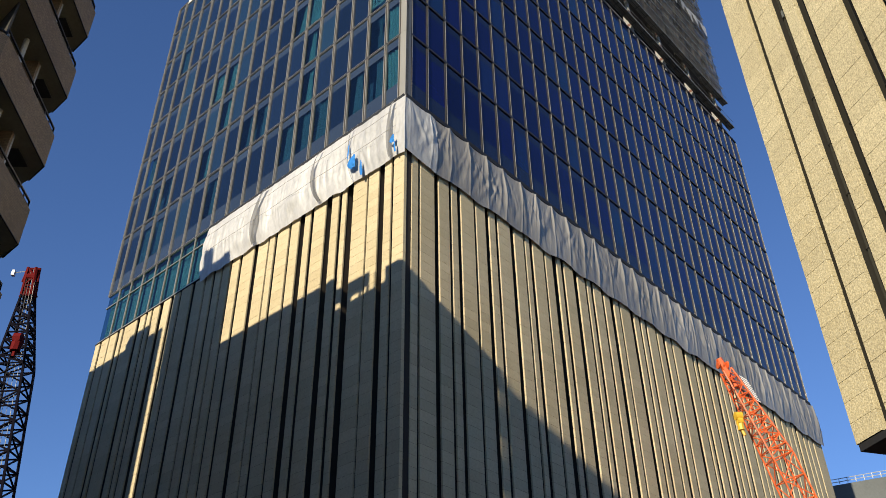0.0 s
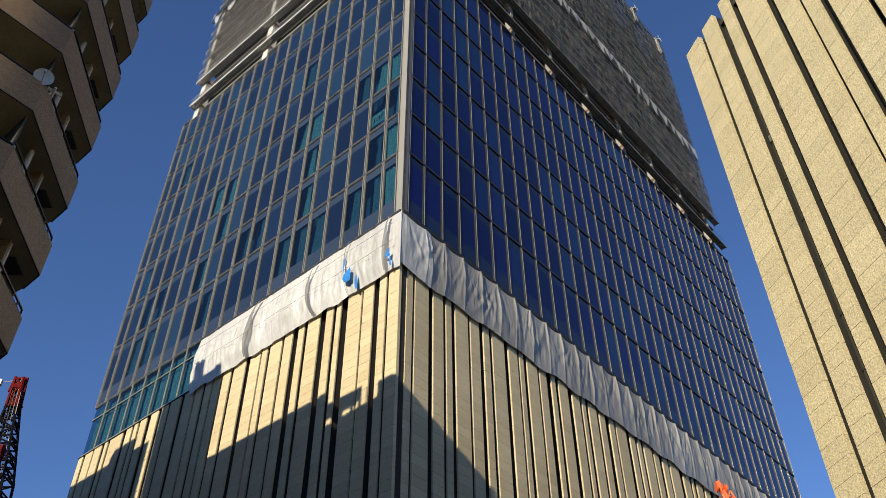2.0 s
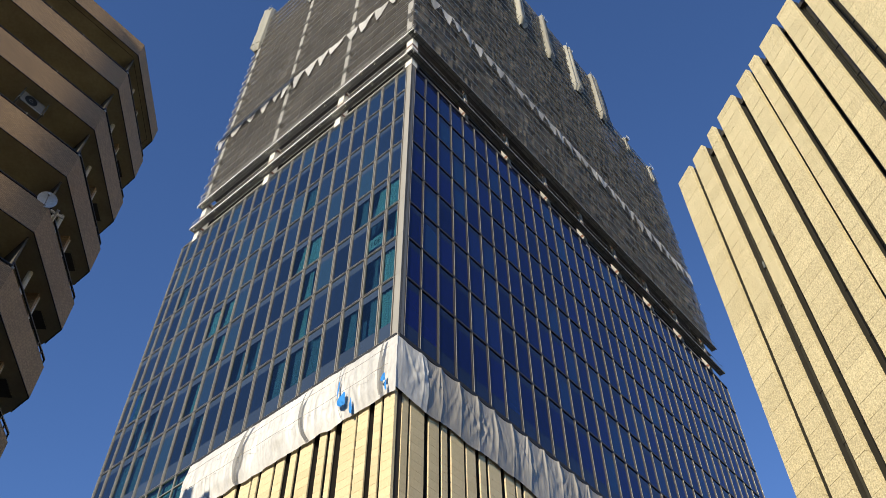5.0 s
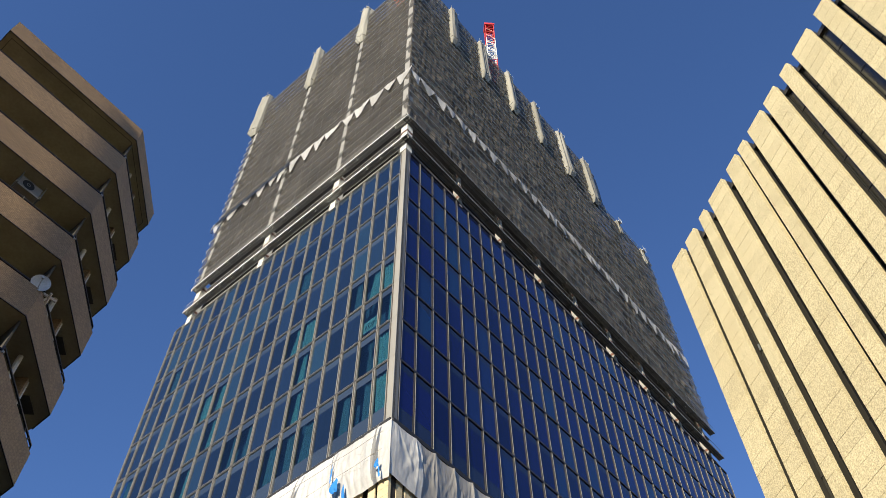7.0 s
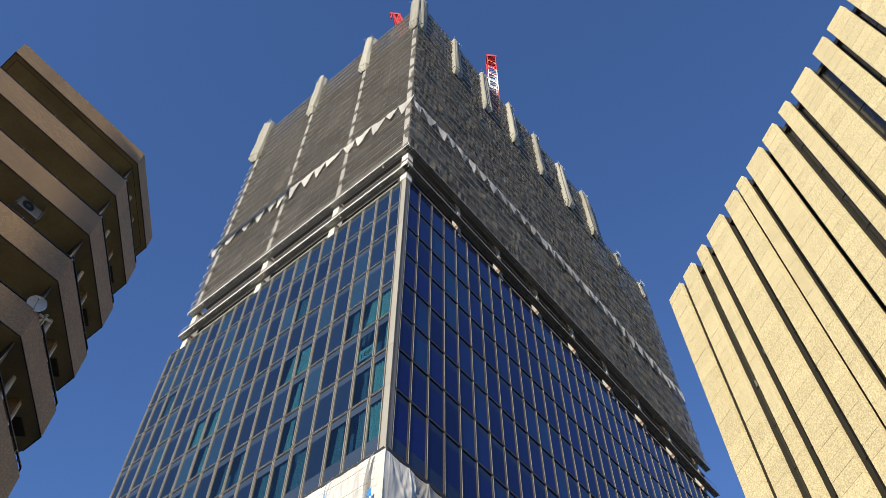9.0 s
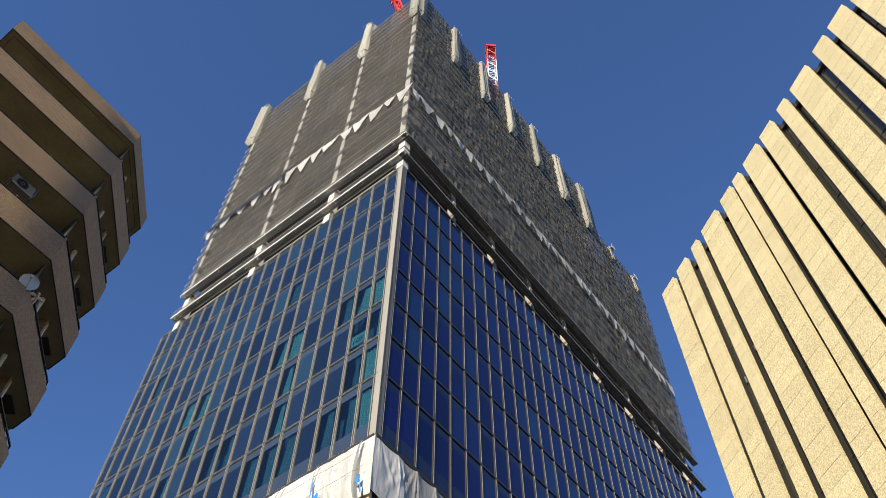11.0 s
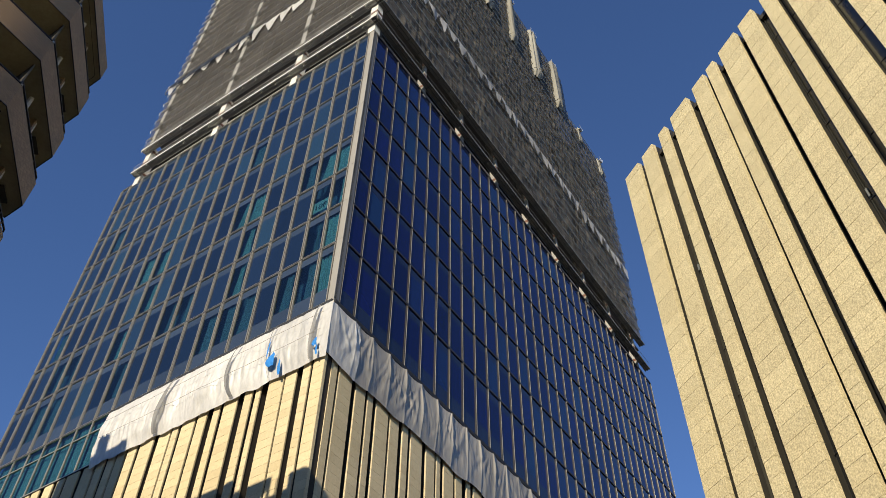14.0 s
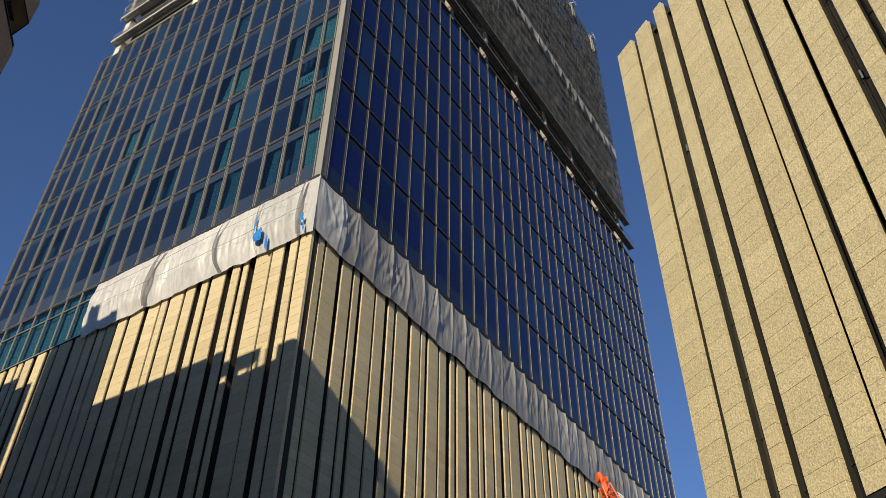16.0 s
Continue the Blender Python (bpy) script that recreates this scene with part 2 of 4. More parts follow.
# ---------------------------------------------------------------- mesh tools
class Solid:
    """Collects boxes, prisms and bars for one mesh."""

    def __init__(self):
        self.v, self.f = [], []

    def hexa(self, pts):
        k = len(self.v)
        self.v += [tuple(p) for p in pts]
        self.f += [tuple(k + i for i in q) for q in ((0, 3, 2, 1), (4, 5, 6, 7), (0, 1, 5, 4), (1, 2, 6, 5), (2, 3, 7, 6), (3, 0, 4, 7))]
        return self

    def box(self, at, u0, u1, o0, o1, z0, z1):
        return self.hexa([at(u, o, z) for z in (z0, z1) for u, o in ((u0, o0), (u1, o0), (u1, o1), (u0, o1))])

    def prism(self, at, outline, z0, z1):
        k, m = len(self.v), len(outline)
        self.v += [tuple(at(u, o, z)) for z in (z0, z1) for u, o in outline]
        self.f += [tuple(range(k, k + m)), tuple(range(k + m, k + 2 * m))]
        self.f += [(k + i, k + (i + 1) % m, k + m + (i + 1) % m, k + m + i) for i in range(m)]
        return self

    def bar(self, a, b, r, sides=5):
        a, b = Vector(a), Vector(b)
        q = (b - a).to_track_quat("Z", "Y")
        k = len(self.v)
        for p in (a, b):
            for i in range(sides):
                w = 2 * math.pi * i / sides
                self.v.append(tuple(p + q @ Vector((r * math.cos(w), r * math.sin(w), 0))))
        self.f += [(k + i, k + (i + 1) % sides, k + sides + (i + 1) % sides, k + sides + i) for i in range(sides)]
        self.f += [tuple(range(k, k + sides)), tuple(range(k + sides, k + 2 * sides))]
        return self

    def grid(self, fn, nu, nv):
        k = len(self.v)
        self.v += [tuple(fn(i / nu, j / nv)) for j in range(nv + 1) for i in range(nu + 1)]
        self.f += [(k + j * (nu + 1) + i, k + j * (nu + 1) + i + 1, k + (j + 1) * (nu + 1) + i + 1, k + (j + 1) * (nu + 1) + i)
                   for j in range(nv) for i in range(nu)]
        return self

    def mesh(self, name, mat, smooth=False):
        me = bpy.data.meshes.new(name)
        me.from_pydata(self.v, [], self.f)
        bm = bmesh.new()
        bm.from_mesh(me)
        bmesh.ops.recalc_face_normals(bm, faces=bm.faces)
        if smooth:
            for f in bm.faces:
                f.smooth = True
        bm.to_mesh(me)
        bm.free()
        me.materials.append(mat)
        return me


def thing(name, base, label, category, group="", kind=""):
    ob = new(name)
    ob.empty_display_size = 0.5
    ob.matrix_basis = Matrix.Translation(base)
    return tagged(ob, label, category, group, kind)


def under(ob, parent):
    """Parents ob and keeps its place; parents stand where their thing's base is, parts of parts at the origin."""
    ob.parent = parent
    root = parent
    while root.parent:
        root = root.parent
    if root is parent:
        ob.matrix_parent_inverse = parent.matrix_basis.inverted()
    return ob


def part(name, solid, mat, parent, label="", smooth=False, kind=""):
    ob = new(name, solid.mesh(name, mat, smooth))
    under(ob, parent)
    return tagged(ob, label, kind=kind)


def solo(name, solid, mat, label, category, group="", kind="", smooth=False):
    return tagged(new(name, solid.mesh(name, mat, smooth)), label, category, group, kind)


def plain(x, y, z):
    return Vector((x, y, z))


# ---------------------------------------------------------------- plan
CORNER = Vector((0.0, 38.1, 0.0))
AX_R = Vector((0.7041, 0.7101, 0.0))    # along the long face
AX_L = Vector((-0.7101, 0.7041, 0.0))   # along the short face


def on_l(u, o, z):
    return CORNER + AX_L * u - AX_R * o + Vector((0, 0, z))


def on_r(u, o, z):
    return CORNER + AX_R * u - AX_L * o + Vector((0, 0, z))


LEN_L, LEN_R = 33.84, 59.56
CLAD_TOP, GLASS_LOW, GLASS_TOP, PITCH, FLOOR = 36.15, 40.6, 76.61, 1.8, 4.351
JOINTS = [GLASS_LOW, 46.45] + [46.45 + FLOOR * i for i in range(1, 7)] + [GLASS_TOP]
FACES = ((on_l, LEN_L, 0.085), (on_r, LEN_R, 0.254))

# ---------------------------------------------------------------- ground
g = Solid()
g.grid(lambda a, b: Vector((-1500 + 3000 * a, -1500 + 3000 * b, 0)), 4, 4)
solo("ground", g, ASPHALT, "grey paved street ground between the buildings", "ground", kind="structure")

# ---------------------------------------------------------------- tower
tower = thing("office_tower", CORNER, "high-rise under construction, stone ribs below and blue glass above", "building")

core = Solid()
core.hexa([on_l(u, o, z) for z in (0.0, 76.2) for u, o in ((1.0, -1.0), (LEN_L - 0.2, -1.0), (LEN_L - 0.2, -LEN_R + 0.2), (1.0, -LEN_R + 0.2))])
part("core_wall", core, INSIDE, tower)
back = Solid()
back.box(on_l, 0.3, LEN_L, -0.95, -0.78, 0, CLAD_TOP - 0.1)
part("recess_wall", back, RECESS, tower, "dark metal wall in the gaps between stone ribs")
back = Solid()
back.box(on_r, 0.3, LEN_R, -0.95, -0.78, 0, CLAD_TOP - 0.1)
part("recess_wall", back, RECESS, tower, "dark metal wall in the gaps between stone ribs")
cap = Solid()
cap.box(on_l, 0.1, LEN_L + 0.3, -0.9, 0.06, CLAD_TOP - 0.06, CLAD_TOP)
part("ledge", cap, BLACK, tower)
cap = Solid()
cap.box(on_r, 0.1, LEN_R + 0.3, -0.9, 0.06, CLAD_TOP - 0.06, CLAD_TOP)
part("ledge", cap, BLACK, tower)

GAPS_L = ((0.85, 1.04), (1.60, 2.08), (2.94, 3.08), (4.27, 4.87), (5.27, 5.57), (6.19, 6.76), (7.88, 8.20), (8.74, 9.29), (10.07, 10.30),
          (11.44, 11.72), (12.26, 12.42), (13.44, 13.91), (15.14, 15.45), (16.28, 16.53), (17.30, 17.49), (18.2, 18.5), (19.28, 19.48), (20.60, 21.02),
          (22.28, 22.56), (23.28, 23.70), (24.58, 25.10), (25.91, 26.20), (26.67, 26.96), (27.66, 28.12), (29.79, 30.10), (30.51, 30.91),
          (31.9, 32.1), (33.14, 33.47))
GAPS_R = [(0.24, 0.66), (1.20, 1.38), (2.58, 2.97), (3.88, 4.12), (4.64, 4.98), (6.19, 6.41), (7.30, 7.70), (8.30, 8.58), (9.82, 10.26), (11.22, 11.43),
          (11.88, 12.25), (13.39, 13.63), (14.41, 14.97), (15.46, 15.83), (16.90, 17.43), (18.33, 18.63), (19.06, 19.44), (20.44, 20.77), (21.51, 22.07),
          (22.71, 22.97), (24.31, 24.83), (25.51, 25.85), (26.37, 26.76), (27.90, 28.20), (28.94, 29.44), (30.24, 30.56), (31.97, 32.56), (33.60, 33.96),
          (34.31, 34.79), (35.72, 36.15), (37.03, 37.61), (38.16, 38.53)]
rng = random.Random(4)
u = 38.53
while u < LEN_R - 3:
    u += rng.choice((0.6, 0.8, 1.0, 1.35))
    w = rng.choice((0.3, 0.36, 0.52))
    GAPS_R.append((u, u + w))
    u += w


def ribs_between(gaps, start, end):
    at, out = start, []
    for a, b in gaps:
        if a - at > 0.05:
            out.append((at, a))
        at = b
    out.append((at, end))
    return out


def stone_rib(at, a, b, low, top, depth, pitch, mat, parent, shift, gap=0.014, name="rib", c=0.02, back=0.80, core=None):
    """A stone rib: backing with a stack of slabs, joints recessed."""
    inner = Solid()
    inner.box(at, a + 0.012, b - 0.012, -depth, -0.012, low, top - 0.01)
    inner.box(at, a + 0.03, b - 0.03, -back, -depth + 0.02, low, top - 0.01)
    body = part(name, inner, core or JOINT, parent)
    s = Solid()
    z = low - shift * pitch
    while z < top - 0.05:
        z0, z1 = max(z, low), min(z + pitch - gap, top)
        if z1 - z0 > 0.03:
            s.prism(at, ((a, -depth), (a, -c), (a + c, 0), (b - c, 0), (b, -c), (b, -depth)), z0, z1)
        z += pitch
    part("stone_facing", s, mat, body, kind="stuff")
    return body


for (at, length, _), gaps, start in ((FACES[0], GAPS_L, 0.015), (FACES[1], GAPS_R, 0.002)):
    rr = random.Random(9)
    for a, b in ribs_between(gaps, start, length + 0.25):
        stone_rib(at, a, b, 0.0, CLAD_TOP - 0.06, 0.11, 0.592, STONE, tower, rr.random())

# glazing
# drawn curtains, by column and storey: right and left edge as shares of the pane, at the foot and at the head
CURTAINED = {(0, 3): (0, 1, 0, 1), (1, 3): (0.02, 0.95, 0.02, 0.55), (0, 2): (0, 0.5, 0, 0.42), (1, 2): None, (0, 1): (0, 1, 0.1, 1), (0, 0): (0, 0.9, 0, 1),
             (5, 3): (0, 1, 0, 0.9), (6, 3): (0.1, 0.8, 0.1, 0.35), (5, 2): (0.35, 0.85, 0.35, 0.6), (5, 1): (0.3, 0.75, 0.35, 0.55),
             (11, 3): (0.1, 0.8, 0.1, 0.6), (12, 3): (0.2, 0.9, 0.3, 0.8), (11, 2): (0.2, 0.7, 0.25, 0.5), (12, 1): (0.1, 0.6, 0.15, 0.5)}
DIM_ROOMS = random.Random(31)
for dim_row, dim_share in ((0, 0.30), (1, 0.18), (2, 0.08), (3, 0.06), (4, 0.05), (5, 0.03)):
    for dim_col in range(18):
        k = (DIM_ROOMS.random(), DIM_ROOMS.uniform(0.0, 0.35), DIM_ROOMS.uniform(0.5, 1.0), DIM_ROOMS.uniform(0.5, 1.0))
        if k[0] < dim_share and (dim_col, dim_row) not in CURTAINED:
            CURTAINED[dim_col, dim_row] = (k[1], k[2], k[1], k[1] + (k[2] - k[1]) * k[3], "dim")


def pane_mesh(name, w, h, mat):
    s = Solid()
    s.box(plain, 0, w, -0.03, 0, 0, h)
    return s.mesh(name, mat)


pane_cache = {}


def pane(name, at, u0, w, z0, h, mat, o=-0.05):
    key = (name, round(w, 3), round(h, 3), mat.name)
    if key not in pane_cache:
        pane_cache[key] = pane_mesh(name, w, h, mat)
    ob = new(name, pane_cache[key])
    x, y = (at(1, 0, 0) - at(0, 0, 0)), (at(0, 1, 0) - at(0, 0, 0))
    p = at(u0, o, z0)
    ob.matrix_basis = Matrix(((x.x, y.x, 0, p.x), (x.y, y.y, 0, p.y), (0, 0, 1, p.z), (0, 0, 0, 1)))
    return under(ob, tower)


spare = {(k, fi): Solid() for k in ("pane", "spandrel") for fi in (0, 1)}
for fi, (at, length, off) in enumerate(FACES):
    edges = [0.50] + [off + PITCH * k for k in range(1, int((length - off) / PITCH) + 1)] + [length - 0.05]
    if edges[-1] - edges[-2] < 0.4:
        edges.pop(-2)
    for row in range(8):
        lo, hi = JOINTS[row] + 0.05, JOINTS[row + 1] - 0.05
        sp = 0.80
        foot = 1.45 if row == 0 else 0.0
        for col in range(len(edges) - 1):
            a, w = edges[col] + 0.05, edges[col + 1] - edges[col] - 0.1
            clear = fi == 0 and (col, row) in CURTAINED
            single = (fi == 0 and row < 5 and col < 18) or (fi == 1 and row < 4 and col < 14)
            if single or clear:
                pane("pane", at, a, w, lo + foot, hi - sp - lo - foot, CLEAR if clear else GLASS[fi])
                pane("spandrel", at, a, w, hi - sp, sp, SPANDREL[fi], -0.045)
                if foot:
                    pane("spandrel", at, a, w, lo, foot - 0.02, SPANDREL[fi], -0.045)
            else:
                spare["pane", fi].box(at, a, a + w, -0.08, -0.05, lo + foot, hi - sp)
                spare["spandrel", fi].box(at, a, a + w, -0.08, -0.045, hi - sp, hi)
                if foot:
                    spare["spandrel", fi].box(at, a, a + w, -0.08, -0.045, lo, lo + foot - 0.02)
            if clear:
                edge = CURTAINED[col, row]
                s = Solid()
                if edge:
                    s.grid(lambda p, q, a=a, w=w, lo=lo, hi=hi, e=edge, foot=foot: at(
                        a + w * ((e[0] + (e[2] - e[0]) * q ** 0.7) * (1 - p) + (e[1] + (e[3] - e[1]) * q ** 0.7) * p), -0.22 + 0.04 * math.sin(p * 26 + e[1] * 9), lo + foot * 0.6 + (hi - lo - foot * 0.6 - 0.3) * q), 26, 5)
                    part("curtain", s, GREY_CURTAIN if len(edge) > 4 else CURTAIN, tower, "pale curtain behind clear glass", True)
                else:
                    s.box(at, a + 0.15, a + w - 0.02, -0.17, -0.16, lo + 0.75, lo + 2.0)
                    part("sign", s, SIGN_PAPER, tower, "paper sign with the floor number")
                    sign_at = (a + 0.15, lo + 0.75)
for fi in (0, 1):
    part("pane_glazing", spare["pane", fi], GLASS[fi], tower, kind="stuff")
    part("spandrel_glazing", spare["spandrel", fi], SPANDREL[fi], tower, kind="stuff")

# the floor number that hangs in one window
txt = bpy.data.curves.new("sign_text", "FONT")
txt.body, txt.size, txt.extrude = "10F", 0.80, 0.004
lettering = new("sign_text", txt)
p = on_l(sign_at[0] + 1.42, -0.14, sign_at[1] + 0.28)
lettering.matrix_basis = Matrix(((-AX_L.x, 0, -AX_R.x, p.x), (-AX_L.y, 0, -AX_R.y, p.y), (0, 1, 0, p.z), (0, 0, 0, 1)))
txt.materials.append(INK)
under(lettering, tower)

# teal ground row at the far end of the short face, below the sheeted part
TEAL0 = 20.0
s = Solid()
for k in range(8):
    a, b = TEAL0 + k * 1.73, min(TEAL0 + (k + 1) * 1.73, LEN_L - 0.05)
    pane("pane", on_l, a + 0.05, b - a - 0.1, CLAD_TOP + 0.1, 3.1, CLEAR)
    pane("pane", on_l, a + 0.05, b - a - 0.1, CLAD_TOP + 3.28, 1.05, CLEAR)
    s.box(on_l, a - 0.05, a + 0.05, -0.12, 0.03, CLAD_TOP, GLASS_LOW - 0.05)
    c = Solid()
    c.grid(lambda p, q, a=a, b=b, k=k: on_l(a + 0.1 + (b - a - 0.2) * p, -0.32 + 0.03 * math.sin(p * 30), CLAD_TOP + 0.1 + (4.1 + 0.08 * ((k * 7) % 3)) * q), 24, 1)
    part("curtain", c, CURTAIN, tower, "pale curtain behind clear glass", True)
s.box(on_l, TEAL0, LEN_L, -0.12, 0.02, CLAD_TOP + 3.2, CLAD_TOP + 3.28)
s.box(on_l, TEAL0, LEN_L, -0.12, 0.04, CLAD_TOP, CLAD_TOP + 0.1)
part("window_frame", s, FRAME, tower)

# mullions and transoms
for fi, (at, length, off) in enumerate(FACES):
    n = int((length - off) / PITCH)
    for k in [0.5] + list(range(1, n + 1)) + ["end"]:
        c = length - 0.03 if k == "end" else 0.53 if k == 0.5 else off + PITCH * k
        s = Solid()
        for row in range(8):
            lo, hi = JOINTS[row] + (0.07 if row else -0.02), JOINTS[row + 1] - 0.07
            for d, wd in (((-0.105, 0.05), (0.055, 0.05)) if fi == 0 else ((0.0, 0.032),)):
                s.box(at, c + d, c + d + wd, -0.1, 0.06 if fi == 0 else 0.036, lo, hi)
        mull = part("mullion", s, FRAME, tower)
        s = Solid()
        s.box(at, c - 0.06, c + 0.06, -0.1, 0.012, GLASS_LOW, GLASS_TOP)
        # Extra dark strip on the long face, for the shaded groove by each mullion.
        if fi == 1:
            s.box(at, c - 0.11, c - 0.06, -0.1, 0.008, GLASS_LOW, GLASS_TOP)
        part("gasket", s, FRAME_DARK, mull)
    for row in range(9):
        z = JOINTS[row]
        s = Solid()
        s.box(at, 0.5, length, -0.1, 0.03, z - 0.06, z + 0.06)
        t = part("transom", s, FRAME_DARK, tower)
        s = Solid()
        for d in (-0.09, 0.066):
            s.box(at, 0.5, length, -0.1, 0.034, z + d, z + d + 0.024)
        part("trim", s, FRAME if fi == 0 else FRAME_DARK, t)

# corner fin, joint by joint
for row in range(8):
    lo, hi = JOINTS[row] + (0.012 if row else -0.3), JOINTS[row + 1] - 0.012
    s = Solid()
    s.hexa([on_l(u, o, z) for z in (lo, hi) for u, o in ((-0.04, 0.05), (0.46, 0.05), (0.46, -0.2), (-0.04, -0.2))])
    part("corner_fin", s, FIN, tower)
    s = Solid()
    s.hexa([on_r(u, o, z) for z in (lo, hi) for u, o in ((-0.02, 0.04), (0.43, 0.04), (0.43, -0.2), (-0.02, -0.2))])
    part("corner_fin", s, FIN_SHADED, tower)
for at, length, _ in FACES:
    s = Solid()
    s.box(at, 0.0, length if at is on_r else 19.9, -0.4, 0.16, GLASS_LOW - 0.42, GLASS_LOW - 0.1)
    part("sill", s, BLACK, tower, "black flashing under the glass")
    s = Solid()
    s.box(at, 0.45, length, -0.9, 0.02, GLASS_TOP, GLASS_TOP + 0.2)
    part("parapet", s, FRAME_DARK, tower)

# unfinished storeys above the glass
COLS_L, COLS_R = (9.9, 20.4, 31.8), [8.15 + 6.86 * k for k in range(8)]
TOP, TOP_LOW, STEP_U = 132.5, 122.5, 44.0


def top_at(fi, u):
    return TOP_LOW if fi == 1 and u > STEP_U else TOP


def steel_column(at, u, o, z0, z1, mat=None, gap=0.37, half=0.40, step=2.12):
    """A square column: primer-red collars at its splices, wide bands painted as deck shadow."""
    s, j = Solid(), Solid()
    s.box(at, u - half, u + half, o - 0.80, o, z0, z1)
    z = z0 + step - gap
    while z < z1 - 0.3:
        j.box(at, u - half - 0.02, u + half + 0.02, o - 0.82, o + 0.02, z, min(z + gap, z1))
        z += step
    col = part("column", s, mat or WHITE_COL, tower, "white primed steel column")
    if j.v:
        # Wide bands paint the decks' shadows; narrow ones are primer-red collars.
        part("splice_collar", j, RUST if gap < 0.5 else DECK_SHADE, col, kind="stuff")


for u in COLS_L:
    steel_column(on_l, u, 0.05, GLASS_TOP - 0.4, 83.0)
    steel_column(on_l, u - 0.4, 0.50, 83.3, 123.0, GREY_COL, 1.15, 0.30, 3.93)
for u in COLS_R:
    steel_column(on_r, u, 0.0, GLASS_TOP - 0.4, 83.0, GREY_COL, half=0.20)
    # Shade bands overlap and darken the whole column behind the net.
    steel_column(on_r, u, -0.3, 83.0, 120.0, CONCRETE, 4.0, 0.30)
steel_column(on_l, 0.33, 0.10, GLASS_TOP, 83.0)
steel_column(on_l, 0.0, 0.56, 83.3, 124.0, GREY_COL, 1.0, 0.36, 3.93)
z = GLASS_TOP + 1.9
while z < TOP - 2:
    s = Solid()
    end = LEN_R if z < TOP_LOW - 2 else STEP_U
    s.hexa([on_l(u, o, zz) for zz in (z, z + 0.2) for u, o in ((0.6, -0.6), (LEN_L - 0.3, -0.6), (LEN_L - 0.3, -end), (0.6, -end))])
    part("floor_slab", s, CONCRETE, tower)
    z += 4.2
s = Solid()
s.hexa([on_l(u, o, zz) for zz in (76.3, 130.0) for u, o in ((5.0, -5.0), (LEN_L - 5, -5.0), (LEN_L - 5, -40), (5.0, -40))])
part("inner_core", s, INSIDE, tower)

# ---------------------------------------------------------------- sheeting round the tower
def fold(u, z, seed):
    return noise.noise(Vector((u * 1.1, z * 0.12, seed))) + 0.6 * noise.noise(Vector((u * 2.9, z * 0.25, seed + 5))) + 0.38 * noise.noise(Vector((u * 6, z * 1.1, seed + 9)))


def sheet(at, u0, u1, z0, z1, out, amp, seed, nu, nv, sag=0.0, low=None, pleat=0.0, tied=0.0):
    s = Solid()

    def fn(a, b):
        u = u0 + (u1 - u0) * a
        zb = z0 + (low(u) if low else 0)
        z = zb + (z1 - zb) * b
        near = math.exp(-max(0.0, u) / 0.7)
        bow = math.sin(math.pi * min(1, b * 1.02))
        swell = bow * (sag + (0.15 - sag) * near)
        crease = amp * fold(u, z, seed)
        if tied:
            k = (z - NET_LOW) / tied
            hang, bay = abs(math.sin(math.pi * k)) ** 0.6, math.floor(k)
            crease = (0.4 * amp * fold(u * 0.55, z, seed) + amp * noise.noise(Vector((u * 0.62, z * 0.25, bay * 0.9))) + amp * 0.4 * noise.noise(Vector((u * 1.7, z * 0.3, bay * 1.7)))) * (0.10 + 0.90 * hang)
        if pleat:
            ph = ((u - 0.254) / PITCH + 0.12 * noise.noise(Vector((u * 0.3, z * 0.3, 4)))) % 1.0
            z -= 0.06 * math.sin(math.pi * ph) * b ** 3
            swell += pleat * (math.exp(-min(ph, 1 - ph) / 0.07) - 0.35 * math.sin(math.pi * ph)) * (0.3 + 0.7 * b) * (1 - near)
            tie = round((u - 0.254) / PITCH)
            for k in (tie - 1, tie, tie + 1):
                d = max(0.0, z1 - z) + 0.35
                ang = (u - 0.254 - PITCH * k - 0.25 * math.sin(k * 2.3) * d) / d
                fan = math.exp(-(ang / 0.75) ** 2) * math.exp(-d / 4.0)
                crease += 0.13 * fan * (1 - 2.6 * abs(noise.noise(Vector((ang * 3.8, k * 1.7, 0.25 * d)))) - 0.5)
            crease += 0.012 * (1 - 3 * abs(noise.noise(Vector((u * 1.4 + 0.4 * math.sin(k) * (z - 38), z * 0.10, 7)))))
        elif amp > 0.1 and sag:
            for k, (f, h) in enumerate(((0.8, 0.07), (2.2, 0.035), (4.6, 0.02))):
                lean = 0.6 * math.sin(u * 0.55 + k * 2.2)
                crease += h * (1 - 3 * abs(noise.noise(Vector((u * f + (1 + k) * lean * (z - 38) * 0.5, z * 0.4, 3 + 7 * k)))))
            crease += 0.16 * math.exp(-((z - 36.25 - 0.35 * math.sin(u * 0.5)) / 0.42) ** 2) * (0.5 + 0.5 * math.sin(u * 0.9 + 1.0)) * (1 + 0.5 * noise.noise(Vector((u * 2.4, z, 21))))
            crease += 0.22 * math.exp(-((u - 9.9 + 0.5 * (z - 37)) / 0.55) ** 2 - ((z - 37.1) / 0.8) ** 2)
        u -= 0.15 * bow * near if u < 2 else 0
        o = out + swell + crease * (0.25 + 0.75 * math.sin(math.pi * b)) * (1 - 0.8 * near)
        return at(u, min(o, 0.52 + 0.1 * math.tanh((o - 0.52) / 0.1)), z)
    return s.grid(fn, nu, nv)


